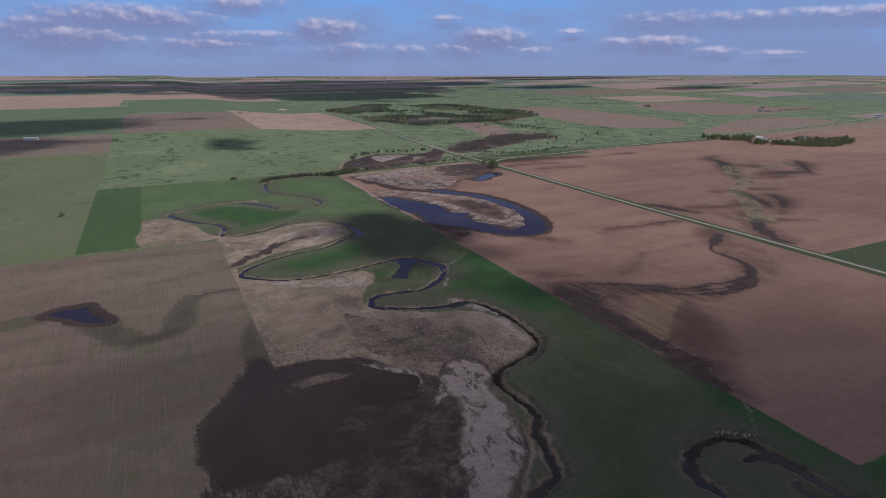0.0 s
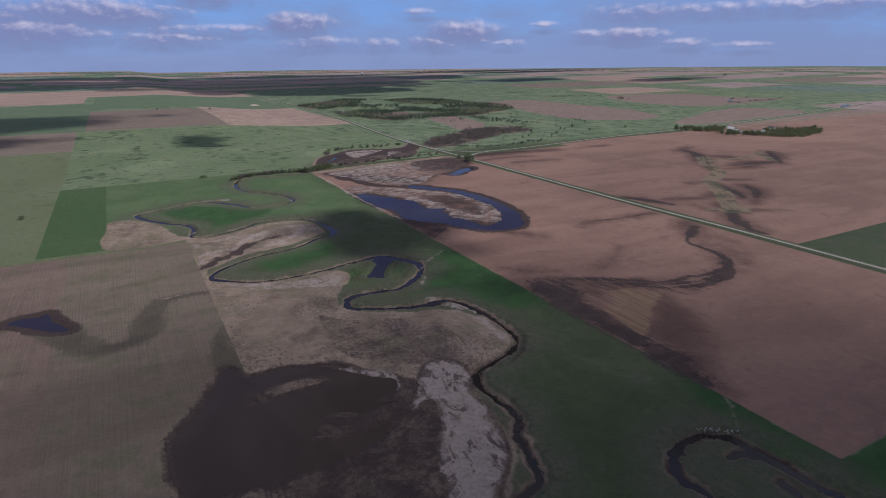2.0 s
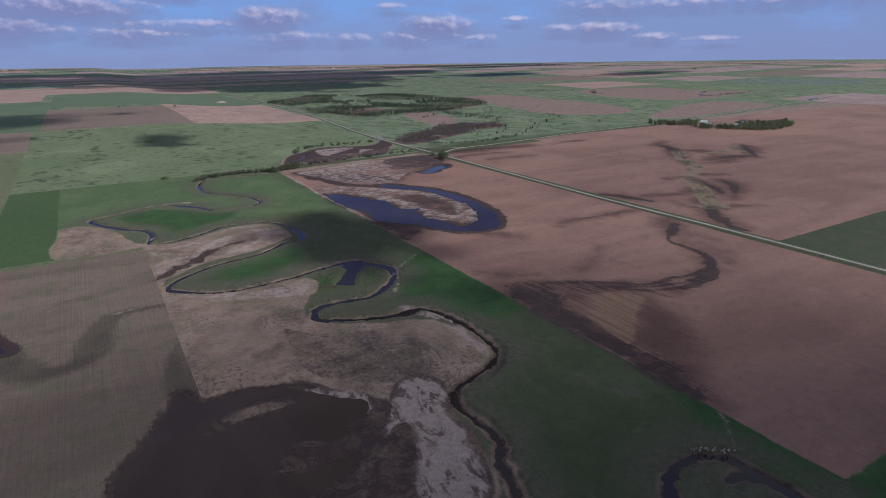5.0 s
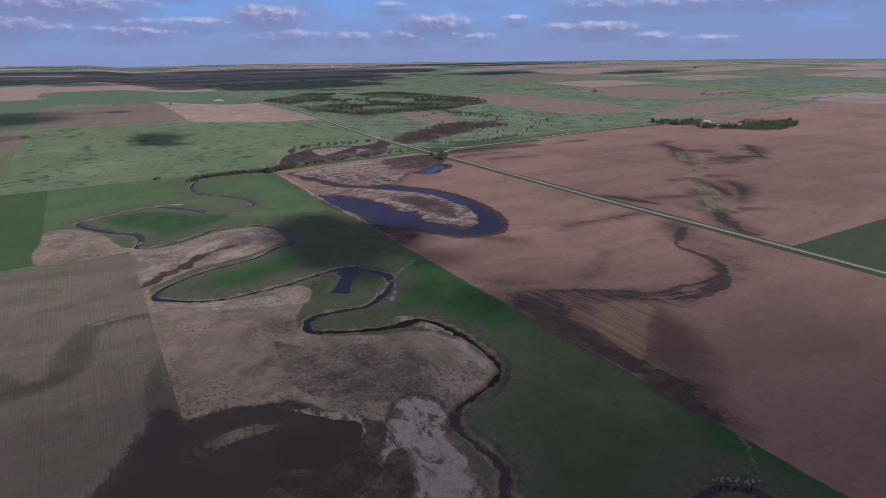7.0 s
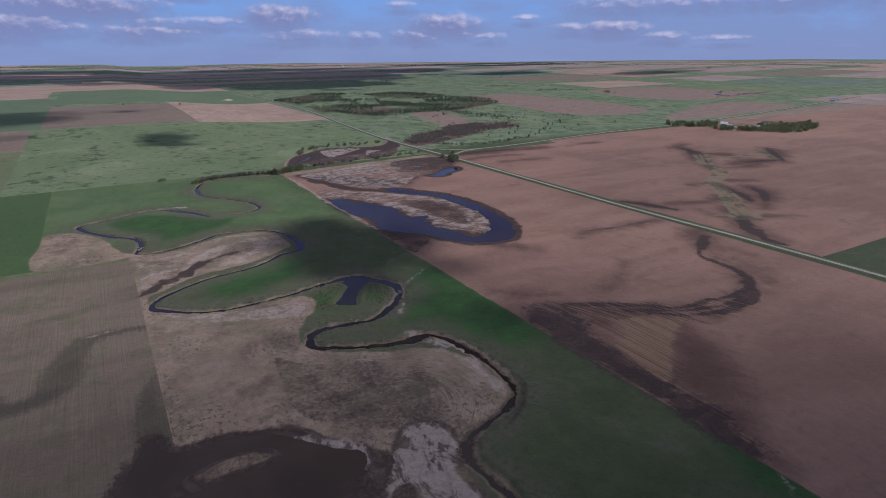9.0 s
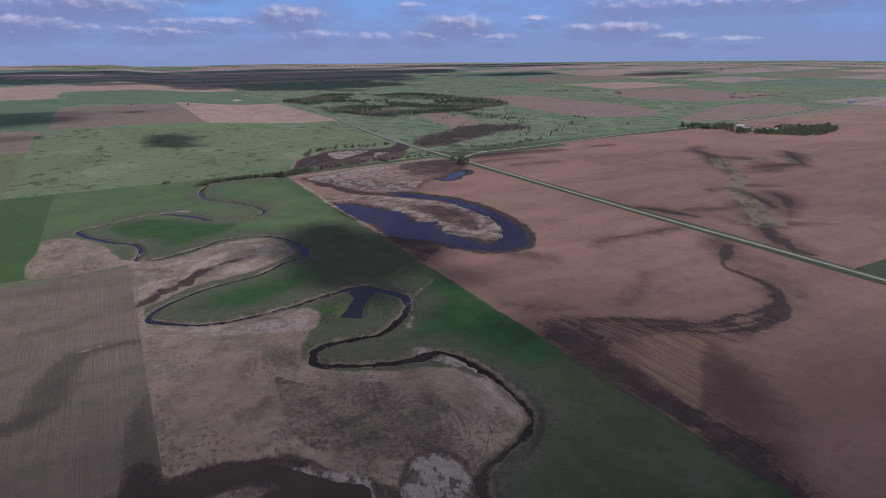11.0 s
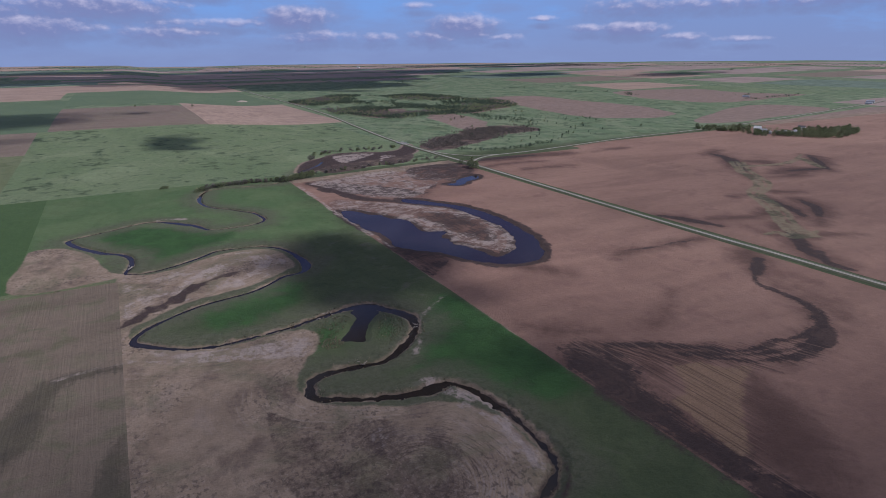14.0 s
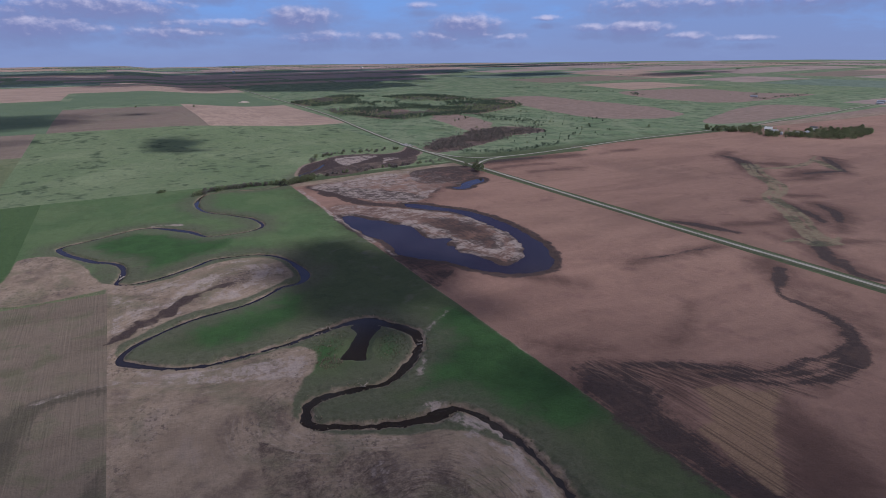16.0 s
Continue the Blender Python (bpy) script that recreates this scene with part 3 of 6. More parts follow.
silt = np.maximum(silt, np.minimum(island, 0.5 - 0.30 * np.maximum(0, area([(222, 446), (240, 432), (246, 405), (240, 376), (230, 360), (222, 372), (218, 400), (214, 425)]))))
flats = area([(182, 584), (200, 592), (262, 606), (300, 603), (342, 590), (342, 571), (331, 549), (310, 533), (297, 524), (276, 519), (262, 506), (252, 494), (240, 486), (222, 492), (206, 508), (194, 540)])
damp = np.maximum(damp, np.minimum(flats + 1, -0.8 + 0.05 * np.maximum(0, nx - 250)))
wet = np.maximum(wet, np.minimum(flats, -0.5))
silt = np.maximum(silt, np.minimum(flats - 3, 0.5) - 0.045 * np.maximum(0, nx - 262))
silt = np.maximum(silt, area([(182, 582), (200, 588), (240, 598), (262, 594), (250, 572), (225, 560), (200, 556), (190, 560)]) - 1.5)
silt = np.maximum(silt, lines([(215, 520, 4), (235, 508, 7), (252, 512, 6), (262, 530, 3)]))
silt = np.maximum(silt, np.maximum(area([(247, 708), (243, 665), (262, 676), (293, 701), (280, 714)]), area([(281, 654), (292, 668), (309, 676), (298, 688), (290, 676)])) - 0.3)
silt = np.maximum(silt, area([(36, 320), (60, 302), (96, 298), (97, 284), (88, 276), (60, 285), (40, 300)]) - 5)
silt = np.maximum(silt, np.minimum(area(BAR_FIELD) - 4, -0.5))
streak = lines([(32, 340, 4), (44, 353, 6), (55, 362, 7), (64, 373, 6), (76, 380, 4), (90, 386, 2)]) + 4.5 * value_noise(nx, ny, 7, 73)
silt = np.minimum(silt, np.where(streak > -3, -1.5 - streak, 30))
silt = np.minimum(silt, creek_d - 0.2)
scrolls = area([(92, 224), (112, 220), (124, 212), (128, 200), (126, 186), (116, 177), (104, 177), (96, 188), (90, 206)])
silt = np.maximum(silt, np.minimum(scrolls - 1, -1.7))
silt = np.minimum(silt, -side_in)
silt = np.minimum(silt, np.where(ny > 215, np.where((nx < X_FENCE) & (ny < 400), -0.2, np.where(nx > X_HEDGE, 1.3, 0.4)), 30))

# lush grass, with one patch of painted dimness, and the straw left standing in the big field
lush = np.maximum(area([(169, 298), (170, 216), (161, 209), (150, 212), (140, 226), (128, 242), (124, 250), (135, 268), (141.5, 282), (156, 298)]),
                  area([(98, 300), (107, 305), (117, 306), (112, 292), (104, 282), (92, 277), (88, 283), (97, 290)]) - 4)
lush = np.maximum(lush, np.minimum(np.minimum(ny - 40, 92 - ny), nx - 168))
# beside the oxbow the dark green only deepens the meadow, as dimmer light would
lush = np.maximum(lush, area([(172, 130), (160, 116), (158, 104), (156, 90), (160, 60), (172, 60)]))
lush = np.maximum(lush, area([(20, 500), (42, 508), (74, 488), (92, 468), (104, 466), (90, 440), (50, 425), (42, 440), (24, 466)]) - 4)
lush = np.maximum(lush, area([(60, 340), (92, 354), (112, 362), (105, 330), (70, 312)]) - 2)
lush = np.maximum(lush, area([(128, 300), (138, 296), (137, 284), (126, 274), (119, 277), (122, 286)]) - 4)
straw = area([(204.8, 203.9), (215.6, 201.2), (220.7, 195), (227.1, 191.8), (213.1, 184), (197.1, 173.2), (182.5, 161), (181.8, 168), (182.6, 176), (184.4, 183), (186, 189.9), (193.4, 191.4), (199.3, 197.2)])
DRAIN = spline([(592, 460), (570, 440), (551, 423), (540, 408), (530, 394), (512, 379), (496, 369), (477, 360), (453, 333), (436, 315), (422, 302), (407, 286), (400, 272)], 4.0)
slope = np.gradient(DRAIN, axis=0)
slope /= np.hypot(slope[:, 0], slope[:, 1])[:, None]
drain = np.full(nx.shape, -30.0)
for off, w, seed in ((5.0, 5.0, 61), (-5.0, 4.5, 62), (0.0, 4.0, 63)):
    sway = off + 2.5 * value_noise(DRAIN[:, 0], DRAIN[:, 1], 30, seed)
    strand = DRAIN + np.stack([slope[:, 1], -slope[:, 0]], 1) * sway[:, None]
    drain = np.maximum(drain, -line_distance(nx, ny, np.column_stack([strand, np.full(len(strand), w)]), 30))
for pts in ([(575, 440, 6), (600, 433, 8), (623, 430, 8), (650, 436, 6), (672, 446, 4), (689, 453, 3)], [(632, 398, 6), (645, 415, 9), (668, 440, 6)], [(382, 289, 3), (393, 288, 4), (390, 277, 5), (402, 275, 5), (417, 278, 3)]):
    drain = np.maximum(drain, lines(pts))
rows_in = area([(176, 236), (186, 238), (202, 231), (214, 221), (226, 212), (234, 202), (226, 192), (222, 186), (205, 172), (190, 160), (180, 140), (178, 160), (184, 190), (188, 210), (180, 228)])

fan = area([(184, 234), (199, 233), (212, 220), (236, 207), (262, 199), (262, 184), (240, 184), (229, 186), (222, 196), (205, 204), (193, 206), (188, 214)])

# covers that reach past the valley floor
bare_all = spread(bare, -30)
for pts in ([(853, 1330), (977, 1337), (1000, 1194), (1023, 1087), (998, 965), (950, 853), (931, 828), (871, 809), (818, 822), (763, 858), (780, 966), (800, 1098), (807, 1236)],
            [(882, 749), (1017, 809), (1152, 860), (1214, 867), (1253, 808), (1254, 738), (1118, 712), (1010, 703), (920, 690), (856, 708)],
            [(900, 660), (1025, 676), (1239, 704), (1400, 712), (1400, 560), (1380, 500), (978, 520), (954, 538)], [(1314, 1376), (1581, 1315), (1560, 1187), (1560, 972), (1412, 959), (1218, 934), (1162, 991), (1158, 1115)],
            [(513, 999), (582, 1022), (572, 930), (557, 873), (498, 827), (494, 886)]):
    m = (GX > 350) & (GX < 1600) & (GY > 600) & (GY < 1500)
    g = bare_all[m]
    bare_all[m] = np.maximum(g, inside_distance(GX[m], GY[m], spline(pts, 12, True), 40))
wet_all = spread(wet, -30)
GULLY = [(352, 711), (383, 746), (431, 790), (481, 822), (519, 835), (575, 830), (600, 800), (552, 772), (483, 740), (431, 714), (390, 690), (362, 688)]
m = (GX > 358) & (GX < 700) & (GY > 660) & (GY < 960)
gully = inside_distance(GX[m], GY[m], spline(GULLY, 12, True), 60)
gully = gully + 16 * value_noise(GX[m], GY[m], 45, 81) - 2
bare_all[m] = np.maximum(bare_all[m], gully)
wet_all[m] = np.maximum(wet_all[m], np.minimum(gully, 0.25))
m = (GX > 380) & (GX < 900) & (GY > 980) & (GY < 1680)
litter = inside_distance(GX[m], GY[m], spline(WOOD_EDGE, 20, True), 40) * 0.5
litter = np.minimum(litter, 26 * (value_noise(GX[m], GY[m], 120, 5) + 0.5 * value_noise(GX[m], GY[m], 40, 9) - 0.08))
bare_all[m] = np.maximum(bare_all[m], litter)
wet_all[m] = np.maximum(wet_all[m], np.minimum(litter, -0.2))
fresh = np.minimum(np.clip(GY - 428, -30, 30), np.clip(X_HEDGE - GX, -30, 30))
ATTRS = {"fresh": fresh, "swale": spread(swale, -30), "upland": np.clip(GY - 650, -60, 60), "bare": bare_all, "wet": wet_all, "damp": spread(damp, -30), "silt": spread(silt, -30), "lush": spread(lush, -30), "straw": spread(straw, -30),
         "scrolls": spread(scrolls, -30), "fan": spread(fan, -30), "drain": spread(drain, -30), "rows": spread(rows_in, -30), "shore": spread(creek_d, 45)}


# ---- materials ----
def attr(tree, name):
    n = tree.nodes.new("ShaderNodeAttribute")
    n.attribute_name = name
    return n.outputs["Fac"]


def material(name):
    m = bpy.data.materials.new(name)
    m.use_nodes = True
    b = m.node_tree.nodes["Principled BSDF"]
    return m, m.node_tree, b


SOIL, SOIL_ALT, WET, SILT, STRAW = (0.218, 0.128, 0.099), (0.252, 0.153, 0.116), (0.041, 0.027, 0.024), (0.352, 0.284, 0.252), (0.270, 0.174, 0.109)
DAMP = (0.080, 0.045, 0.036)
LUSH, DULL_SOIL = (0.031, 0.068, 0.020), (0.214, 0.156, 0.114)


def land_material(name, base, alt, grass, row=0.0, blotch=None, blotch_at=0.55, grit=1.0, veins=0.0):
    """Ground cover with its own grain, rows and stains, into which bare soil, wet soil, silt and lush grass run with ragged edges."""
    m, t, b = material(name)
    co = t.nodes.new("ShaderNodeTexCoord").outputs["Object"]
    big, mid = noise_node(t, co, 0.011, 4), noise_node(t, co, 0.075, 4, None, 0.6, 0.4)
    fine = noise_node(t, co, 0.55, 4, None, 0.65)
    rows = noise_node(t, co, 1.0, 3, (0.42, 0.010, 1), 0.6)
    ridge = noise_node(t, co, 1.0, 3, (1.1, 0.022, 1), 0.6, 0.25)
    speck = noise_node(t, co, 1.7, 5, None, 0.7)
    jit = math_node(t, "ADD", math_node(t, "MULTIPLY", math_node(t, "SUBTRACT", mid, 0.5), 26.0), math_node(t, "MULTIPLY", math_node(t, "SUBTRACT", fine, 0.5), 13.0))
    jit = math_node(t, "ADD", jit, math_node(t, "MULTIPLY", math_node(t, "SUBTRACT", speck, 0.5), 6.0))
    row_jit = math_node(t, "MULTIPLY", math_node(t, "SUBTRACT", ridge, 0.5), 16.0)

    def edge(name, soft, k=1.0, rowk=0.0):
        v = math_node(t, "ADD", attr(t, name), math_node(t, "MULTIPLY", jit, k))
        if rowk:
            v = math_node(t, "ADD", v, math_node(t, "MULTIPLY", row_jit, rowk))
        return ramp(t, v, -soft, soft)

    c = mixc(t, ramp(t, math_node(t, "ADD", math_node(t, "MULTIPLY", big, 0.6), math_node(t, "MULTIPLY", mid, 0.4)), 0.38, 0.62), base, alt)
    if blotch:
        c = mixc(t, ramp(t, math_node(t, "ADD", math_node(t, "MULTIPLY", mid, 0.7), math_node(t, "MULTIPLY", noise_node(t, co, 0.022, 3, (1.0, 0.45, 1)), 0.3)), blotch_at - 0.04, blotch_at + 0.08), c, blotch)
    soil = mixc(t, ramp(t, math_node(t, "ADD", math_node(t, "MULTIPLY", big, 0.5), math_node(t, "MULTIPLY", mid, 0.5)), 0.36, 0.64), SOIL, SOIL_ALT)
    if grass:
        prairie = mixc(t, ramp(t, noise_node(t, co, 0.02, 6, (1, 0.6, 1), 0.68, 0.5), 0.40, 0.60), (0.118, 0.164, 0.088), (0.172, 0.205, 0.122))
        prairie = mixc(t, math_node(t, "MULTIPLY", ramp(t, noise_node(t, co, 0.055, 3, (1, 0.8, 1), 0.6), 0.53, 0.60), 0.6), prairie, (0.052, 0.072, 0.040))
        c = mixc(t, ramp(t, attr(t, "upland"), -10.0, 40.0), c, prairie) if blotch_at == 0.60 else c
        if blotch_at == 0.60:
            spring = mixc(t, ramp(t, noise_node(t, co, 0.018, 4, None, 0.6, 0.4), 0.40, 0.60), (0.078, 0.126, 0.050), (0.102, 0.144, 0.062))
            c = mixc(t, math_node(t, "MULTIPLY", ramp(t, math_node(t, "ADD", attr(t, "fresh"), math_node(t, "MULTIPLY", jit, 1.5)), -14.0, 20.0), 0.9), c, spring)
            c = mixc(t, ramp(t, attr(t, "upland"), -10.0, 40.0), c, prairie)
        if veins:
            vein = noise_node(t, co, 0.014, 7, (1, 0.8, 1), 0.62, 0.7)
            line_m = ramp(t, math_node(t, "ABSOLUTE", math_node(t, "SUBTRACT", vein, 0.5)), 0.030, 0.006)
            c = mixc(t, math_node(t, "MULTIPLY", line_m, veins), c, tuple(v * 0.5 for v in base))
            c = mixc(t, math_node(t, "MULTIPLY", ramp(t, vein, 0.56, 0.66), 0.5), c, tuple(v * 1.25 for v in alt))
        c = mixc(t, edge("lush", 4.5, 0.35), c, mixc(t, ramp(t, mid, 0.35, 0.65), LUSH, tuple(v * 1.35 for v in LUSH)))
        margin = ramp(t, math_node(t, "ADD", attr(t, "shore"), math_node(t, "MULTIPLY", jit, 1.1)), 18.0, 3.0)
        c = mixc(t, math_node(t, "MULTIPLY", margin, 0.72), c, mixc(t, ramp(t, fine, 0.4, 0.6), (0.078, 0.078, 0.050), (0.112, 0.106, 0.074)))
        dullsoil = mixc(t, ramp(t, mid, 0.35, 0.65), DULL_SOIL, (0.282, 0.212, 0.156))
        dullsoil = mixc(t, ramp(t, attr(t, "upland"), -10.0, 40.0), dullsoil, mixc(t, ramp(t, mid, 0.36, 0.64), (0.190, 0.136, 0.114), (0.238, 0.170, 0.142)))
        c = mixc(t, edge("bare", 0.8, 0.14), c, dullsoil)
    if not grass:
        sweep = noise_node(t, co, 1.0, 4, (0.009, 0.026, 1), 0.55, 0.9)
        c = mixc(t, math_node(t, "MULTIPLY", ramp(t, sweep, 0.42, 0.64), 0.34), c, tuple(min(v * 1.26, 1) for v in alt))
        tilth = noise_node(t, co, 1.0, 5, (0.010, 0.085, 1), 0.62, 0.35)
        c = mixc(t, math_node(t, "MULTIPLY", ramp(t, tilth, 0.50, 0.66), 0.42 if row > 0.25 else 0.16), c, tuple(min(v * 1.32, 1) for v in alt))
        c = mixc(t, math_node(t, "MULTIPLY", ramp(t, tilth, 0.47, 0.34), 0.30 if row > 0.25 else 0.14), c, tuple(v * 0.78 for v in base))
        c = mixc(t, math_node(t, "MULTIPLY", ramp(t, sweep, 0.50, 0.32), 0.36), c, tuple(v * 0.8 for v in base))
        drift = noise_node(t, co, 0.0085, 4, (1, 0.55, 1), 0.5, 0.6)
        c = mixc(t, math_node(t, "MULTIPLY", ramp(t, drift, 0.46, 0.30), 0.45), c, tuple(v * 0.72 for v in base))
    else:
        # scroll lines left by the water as it fell
        pos = t.nodes.new("ShaderNodeSeparateXYZ")
        link(t, co, pos.inputs[0])
        sc = t.nodes.new("ShaderNodeCombineXYZ")
        link(t, math_node(t, "MULTIPLY", attr(t, "shore"), 0.85), sc.inputs[0])
        link(t, math_node(t, "MULTIPLY", pos.outputs[0], 0.07), sc.inputs[1])
        link(t, math_node(t, "MULTIPLY", pos.outputs[1], 0.07), sc.inputs[2])
        scroll = noise_node(t, sc.outputs[0], 1.0, 5, None, 0.68)
        near_shore = math_node(t, "MULTIPLY", edge("bare", 3.0, 0.1), ramp(t, attr(t, "shore"), 44.0, 8.0))
        c = mixc(t, math_node(t, "MULTIPLY", near_shore, math_node(t, "MULTIPLY", ramp(t, scroll, 0.54, 0.68), 0.42)), c, SILT)
        c = mixc(t, math_node(t, "MULTIPLY", near_shore, math_node(t, "MULTIPLY", ramp(t, scroll, 0.46, 0.32), 0.45)), c, (0.095, 0.070, 0.062))
        arcs = math_node(t, "MULTIPLY", ramp(t, math_node(t, "ADD", attr(t, "scrolls"), math_node(t, "MULTIPLY", jit, 1.6)), -3.0, 9.0), ramp(t, attr(t, "upland"), 20.0, -20.0))
        off = t.nodes.new("ShaderNodeVectorMath")
        off.operation = "MULTIPLY_ADD"
        off.inputs[1].default_value, off.inputs[2].default_value = (1.0, 0.86, 0.0), (-100.0, -196.0 * 0.86, 0.0)
        link(t, co, off.inputs[0])
        reach = t.nodes.new("ShaderNodeVectorMath")
        reach.operation = "LENGTH"
        link(t, off.outputs[0], reach.inputs[0])
        fine_arc = t.nodes.new("ShaderNodeCombineXYZ")
        link(t, math_node(t, "ADD", math_node(t, "MULTIPLY", reach.outputs["Value"], 1.5), math_node(t, "MULTIPLY", mid, 3.0)), fine_arc.inputs[0])
        link(t, math_node(t, "MULTIPLY", pos.outputs[0], 0.11), fine_arc.inputs[1])
        link(t, math_node(t, "MULTIPLY", pos.outputs[1], 0.11), fine_arc.inputs[2])
        arc = noise_node(t, fine_arc.outputs[0], 1.0, 5, None, 0.66)
        c = mixc(t, math_node(t, "MULTIPLY", arcs, math_node(t, "MULTIPLY", ramp(t, arc, 0.50, 0.62), 0.50)), c, (0.28, 0.225, 0.205))
        c = mixc(t, math_node(t, "MULTIPLY", arcs, math_node(t, "MULTIPLY", ramp(t, arc, 0.48, 0.36), 0.72)), c, (0.062, 0.046, 0.042))
        valley_bare = math_node(t, "MULTIPLY", edge("bare", 2.0, 0.1), ramp(t, attr(t, "upland"), 20.0, -20.0))
        earth = noise_node(t, co, 0.034, 8, (1, 0.7, 1), 0.72, 0.25)
        c = mixc(t, math_node(t, "MULTIPLY", math_node(t, "MULTIPLY", valley_bare, ramp(t, earth, 0.49, 0.60)), 0.52), c, (0.085, 0.060, 0.052))
        c = mixc(t, math_node(t, "MULTIPLY", math_node(t, "MULTIPLY", valley_bare, ramp(t, earth, 0.44, 0.36)), 0.45), c, (0.235, 0.180, 0.150))
        patchy = math_node(t, "MULTIPLY", valley_bare, ramp(t, noise_node(t, co, 0.026, 3, None, 0.6), 0.40, 0.58))
        c = mixc(t, math_node(t, "MULTIPLY", math_node(t, "MULTIPLY", patchy, ramp(t, noise_node(t, co, 0.62, 3, (1, 0.7, 1), 0.6), 0.52, 0.61)), 0.62), c, (0.066, 0.049, 0.042))
        c = mixc(t, math_node(t, "MULTIPLY", math_node(t, "MULTIPLY", patchy, ramp(t, noise_node(t, co, 0.8, 3, (1, 0.8, 1), 0.6), 0.56, 0.64)), 0.45), c, (0.31, 0.245, 0.205))
        weeds = math_node(t, "MULTIPLY", valley_bare, ramp(t, noise_node(t, co, 0.03, 5, None, 0.65, 0.5), 0.48, 0.62))
        c = mixc(t, math_node(t, "MULTIPLY", weeds, 0.5), c, (0.118, 0.112, 0.066))
    if row:
        shown = math_node(t, "ADD", 0.25, math_node(t, "MULTIPLY", ramp(t, noise_node(t, co, 0.017, 4, (1, 0.7, 1), 0.6, 0.5), 0.44, 0.60), 1.1))
        c = mixc(t, math_node(t, "MULTIPLY", shown, math_node(t, "MULTIPLY", ramp(t, rows, 0.42, 0.62), row)), c, tuple(v * 0.72 for v in base))
        c = mixc(t, math_node(t, "MULTIPLY", shown, math_node(t, "MULTIPLY", ramp(t, ridge, 0.52, 0.68), row * 0.8)), c, tuple(min(v * 1.22, 1) for v in alt))
    if not grass:
        # damp earth dries out in wisps
        wisp = noise_node(t, co, 0.045, 8, (1.0, 0.7, 1), 0.66, 1.6)
        damp_v = math_node(t, "ADD", attr(t, "damp"), math_node(t, "ADD", math_node(t, "MULTIPLY", math_node(t, "SUBTRACT", wisp, 0.5), 22.0), math_node(t, "MULTIPLY", jit, 0.22)))
        broad = noise_node(t, co, 0.016, 5, (1.0, 0.8, 1), 0.6, 0.8)
        damp_v = math_node(t, "ADD", damp_v, math_node(t, "MULTIPLY", math_node(t, "SUBTRACT", broad, 0.5), 24.0))
        damp_m = math_node(t, "MULTIPLY", ramp(t, damp_v, -10.0, 9.0), 0.9)
        c = mixc(t, damp_m, c, mixc(t, ramp(t, mid, 0.35, 0.65), DAMP, tuple(v * 1.25 for v in DAMP)))
    if not grass:
        hollow_m = ramp(t, math_node(t, "ADD", attr(t, "swale"), math_node(t, "ADD", math_node(t, "MULTIPLY", jit, 0.35), math_node(t, "MULTIPLY", row_jit, 0.35))), -2.5, 2.5)
        c = mixc(t, math_node(t, "MULTIPLY", hollow_m, 0.86), c, mixc(t, ramp(t, mid, 0.36, 0.64), (0.066, 0.056, 0.042), (0.092, 0.078, 0.054)))
    braid_n = noise_node(t, co, 0.085, 5, (1.0, 0.8, 1), 0.62, 1.2)
    braid = ramp(t, math_node(t, "ABSOLUTE", math_node(t, "SUBTRACT", braid_n, 0.5)), 0.12, 0.02)
    braid = math_node(t, "MAXIMUM", braid, ramp(t, attr(t, "wet"), 1.0, 5.0))
    wet_m = math_node(t, "MULTIPLY", edge("wet", 0.9, 0.16 if grass else 0.30, 0.0 if grass else 0.22), math_node(t, "ADD", 0.82, math_node(t, "MULTIPLY", braid, 0.16)))
    c = mixc(t, wet_m, c, mixc(t, ramp(t, fine, 0.35, 0.7), WET, tuple(v * 1.35 for v in WET)))
    if not grass:
        furrow = noise_node(t, co, 1.0, 2, (0.85, 0.006, 1), 0.5)
        in_rows = ramp(t, math_node(t, "ADD", attr(t, "rows"), math_node(t, "MULTIPLY", jit, 0.8)), -3.0, 6.0)
        c = mixc(t, math_node(t, "MULTIPLY", math_node(t, "MULTIPLY", in_rows, ramp(t, furrow, 0.48, 0.60)), 0.42), c, WET)
        c = mixc(t, math_node(t, "MULTIPLY", math_node(t, "MULTIPLY", in_rows, ramp(t, furrow, 0.43, 0.37)), 0.40), c, SOIL_ALT)
        turned = t.nodes.new("ShaderNodeVectorRotate")
        turned.rotation_type = "Z_AXIS"
        turned.inputs["Angle"].default_value = radians(-21.0)
        link(t, co, turned.inputs["Vector"])
        comb_rows = noise_node(t, turned.outputs[0], 1.0, 3, (0.75, 0.028, 1), 0.6)
        in_fan = ramp(t, math_node(t, "ADD", attr(t, "fan"), math_node(t, "MULTIPLY", jit, 0.9)), -4.0, 5.0)
        c = mixc(t, math_node(t, "MULTIPLY", math_node(t, "MULTIPLY", in_fan, ramp(t, comb_rows, 0.50, 0.60)), 0.58), c, WET)
        c = mixc(t, math_node(t, "MULTIPLY", math_node(t, "MULTIPLY", in_fan, ramp(t, comb_rows, 0.45, 0.36)), 0.45), c, SOIL_ALT)
        straw_m = math_node(t, "MULTIPLY", edge("straw", 1.2, 0.28, 0.16), math_node(t, "ADD", 0.72, math_node(t, "MULTIPLY", ramp(t, fine, 0.35, 0.65), 0.25)))
        c = mixc(t, straw_m, c, mixc(t, ramp(t, speck, 0.35, 0.65), STRAW, tuple(v * 0.72 for v in STRAW)))
        c = mixc(t, math_node(t, "MULTIPLY", math_node(t, "MULTIPLY", straw_m, ramp(t, furrow, 0.50, 0.60)), 0.55), c, WET)
        strands = ramp(t, math_node(t, "ABSOLUTE", math_node(t, "SUBTRACT", noise_node(t, co, 0.09, 5, None, 0.62, 1.4), 0.5)), 0.10, 0.03)
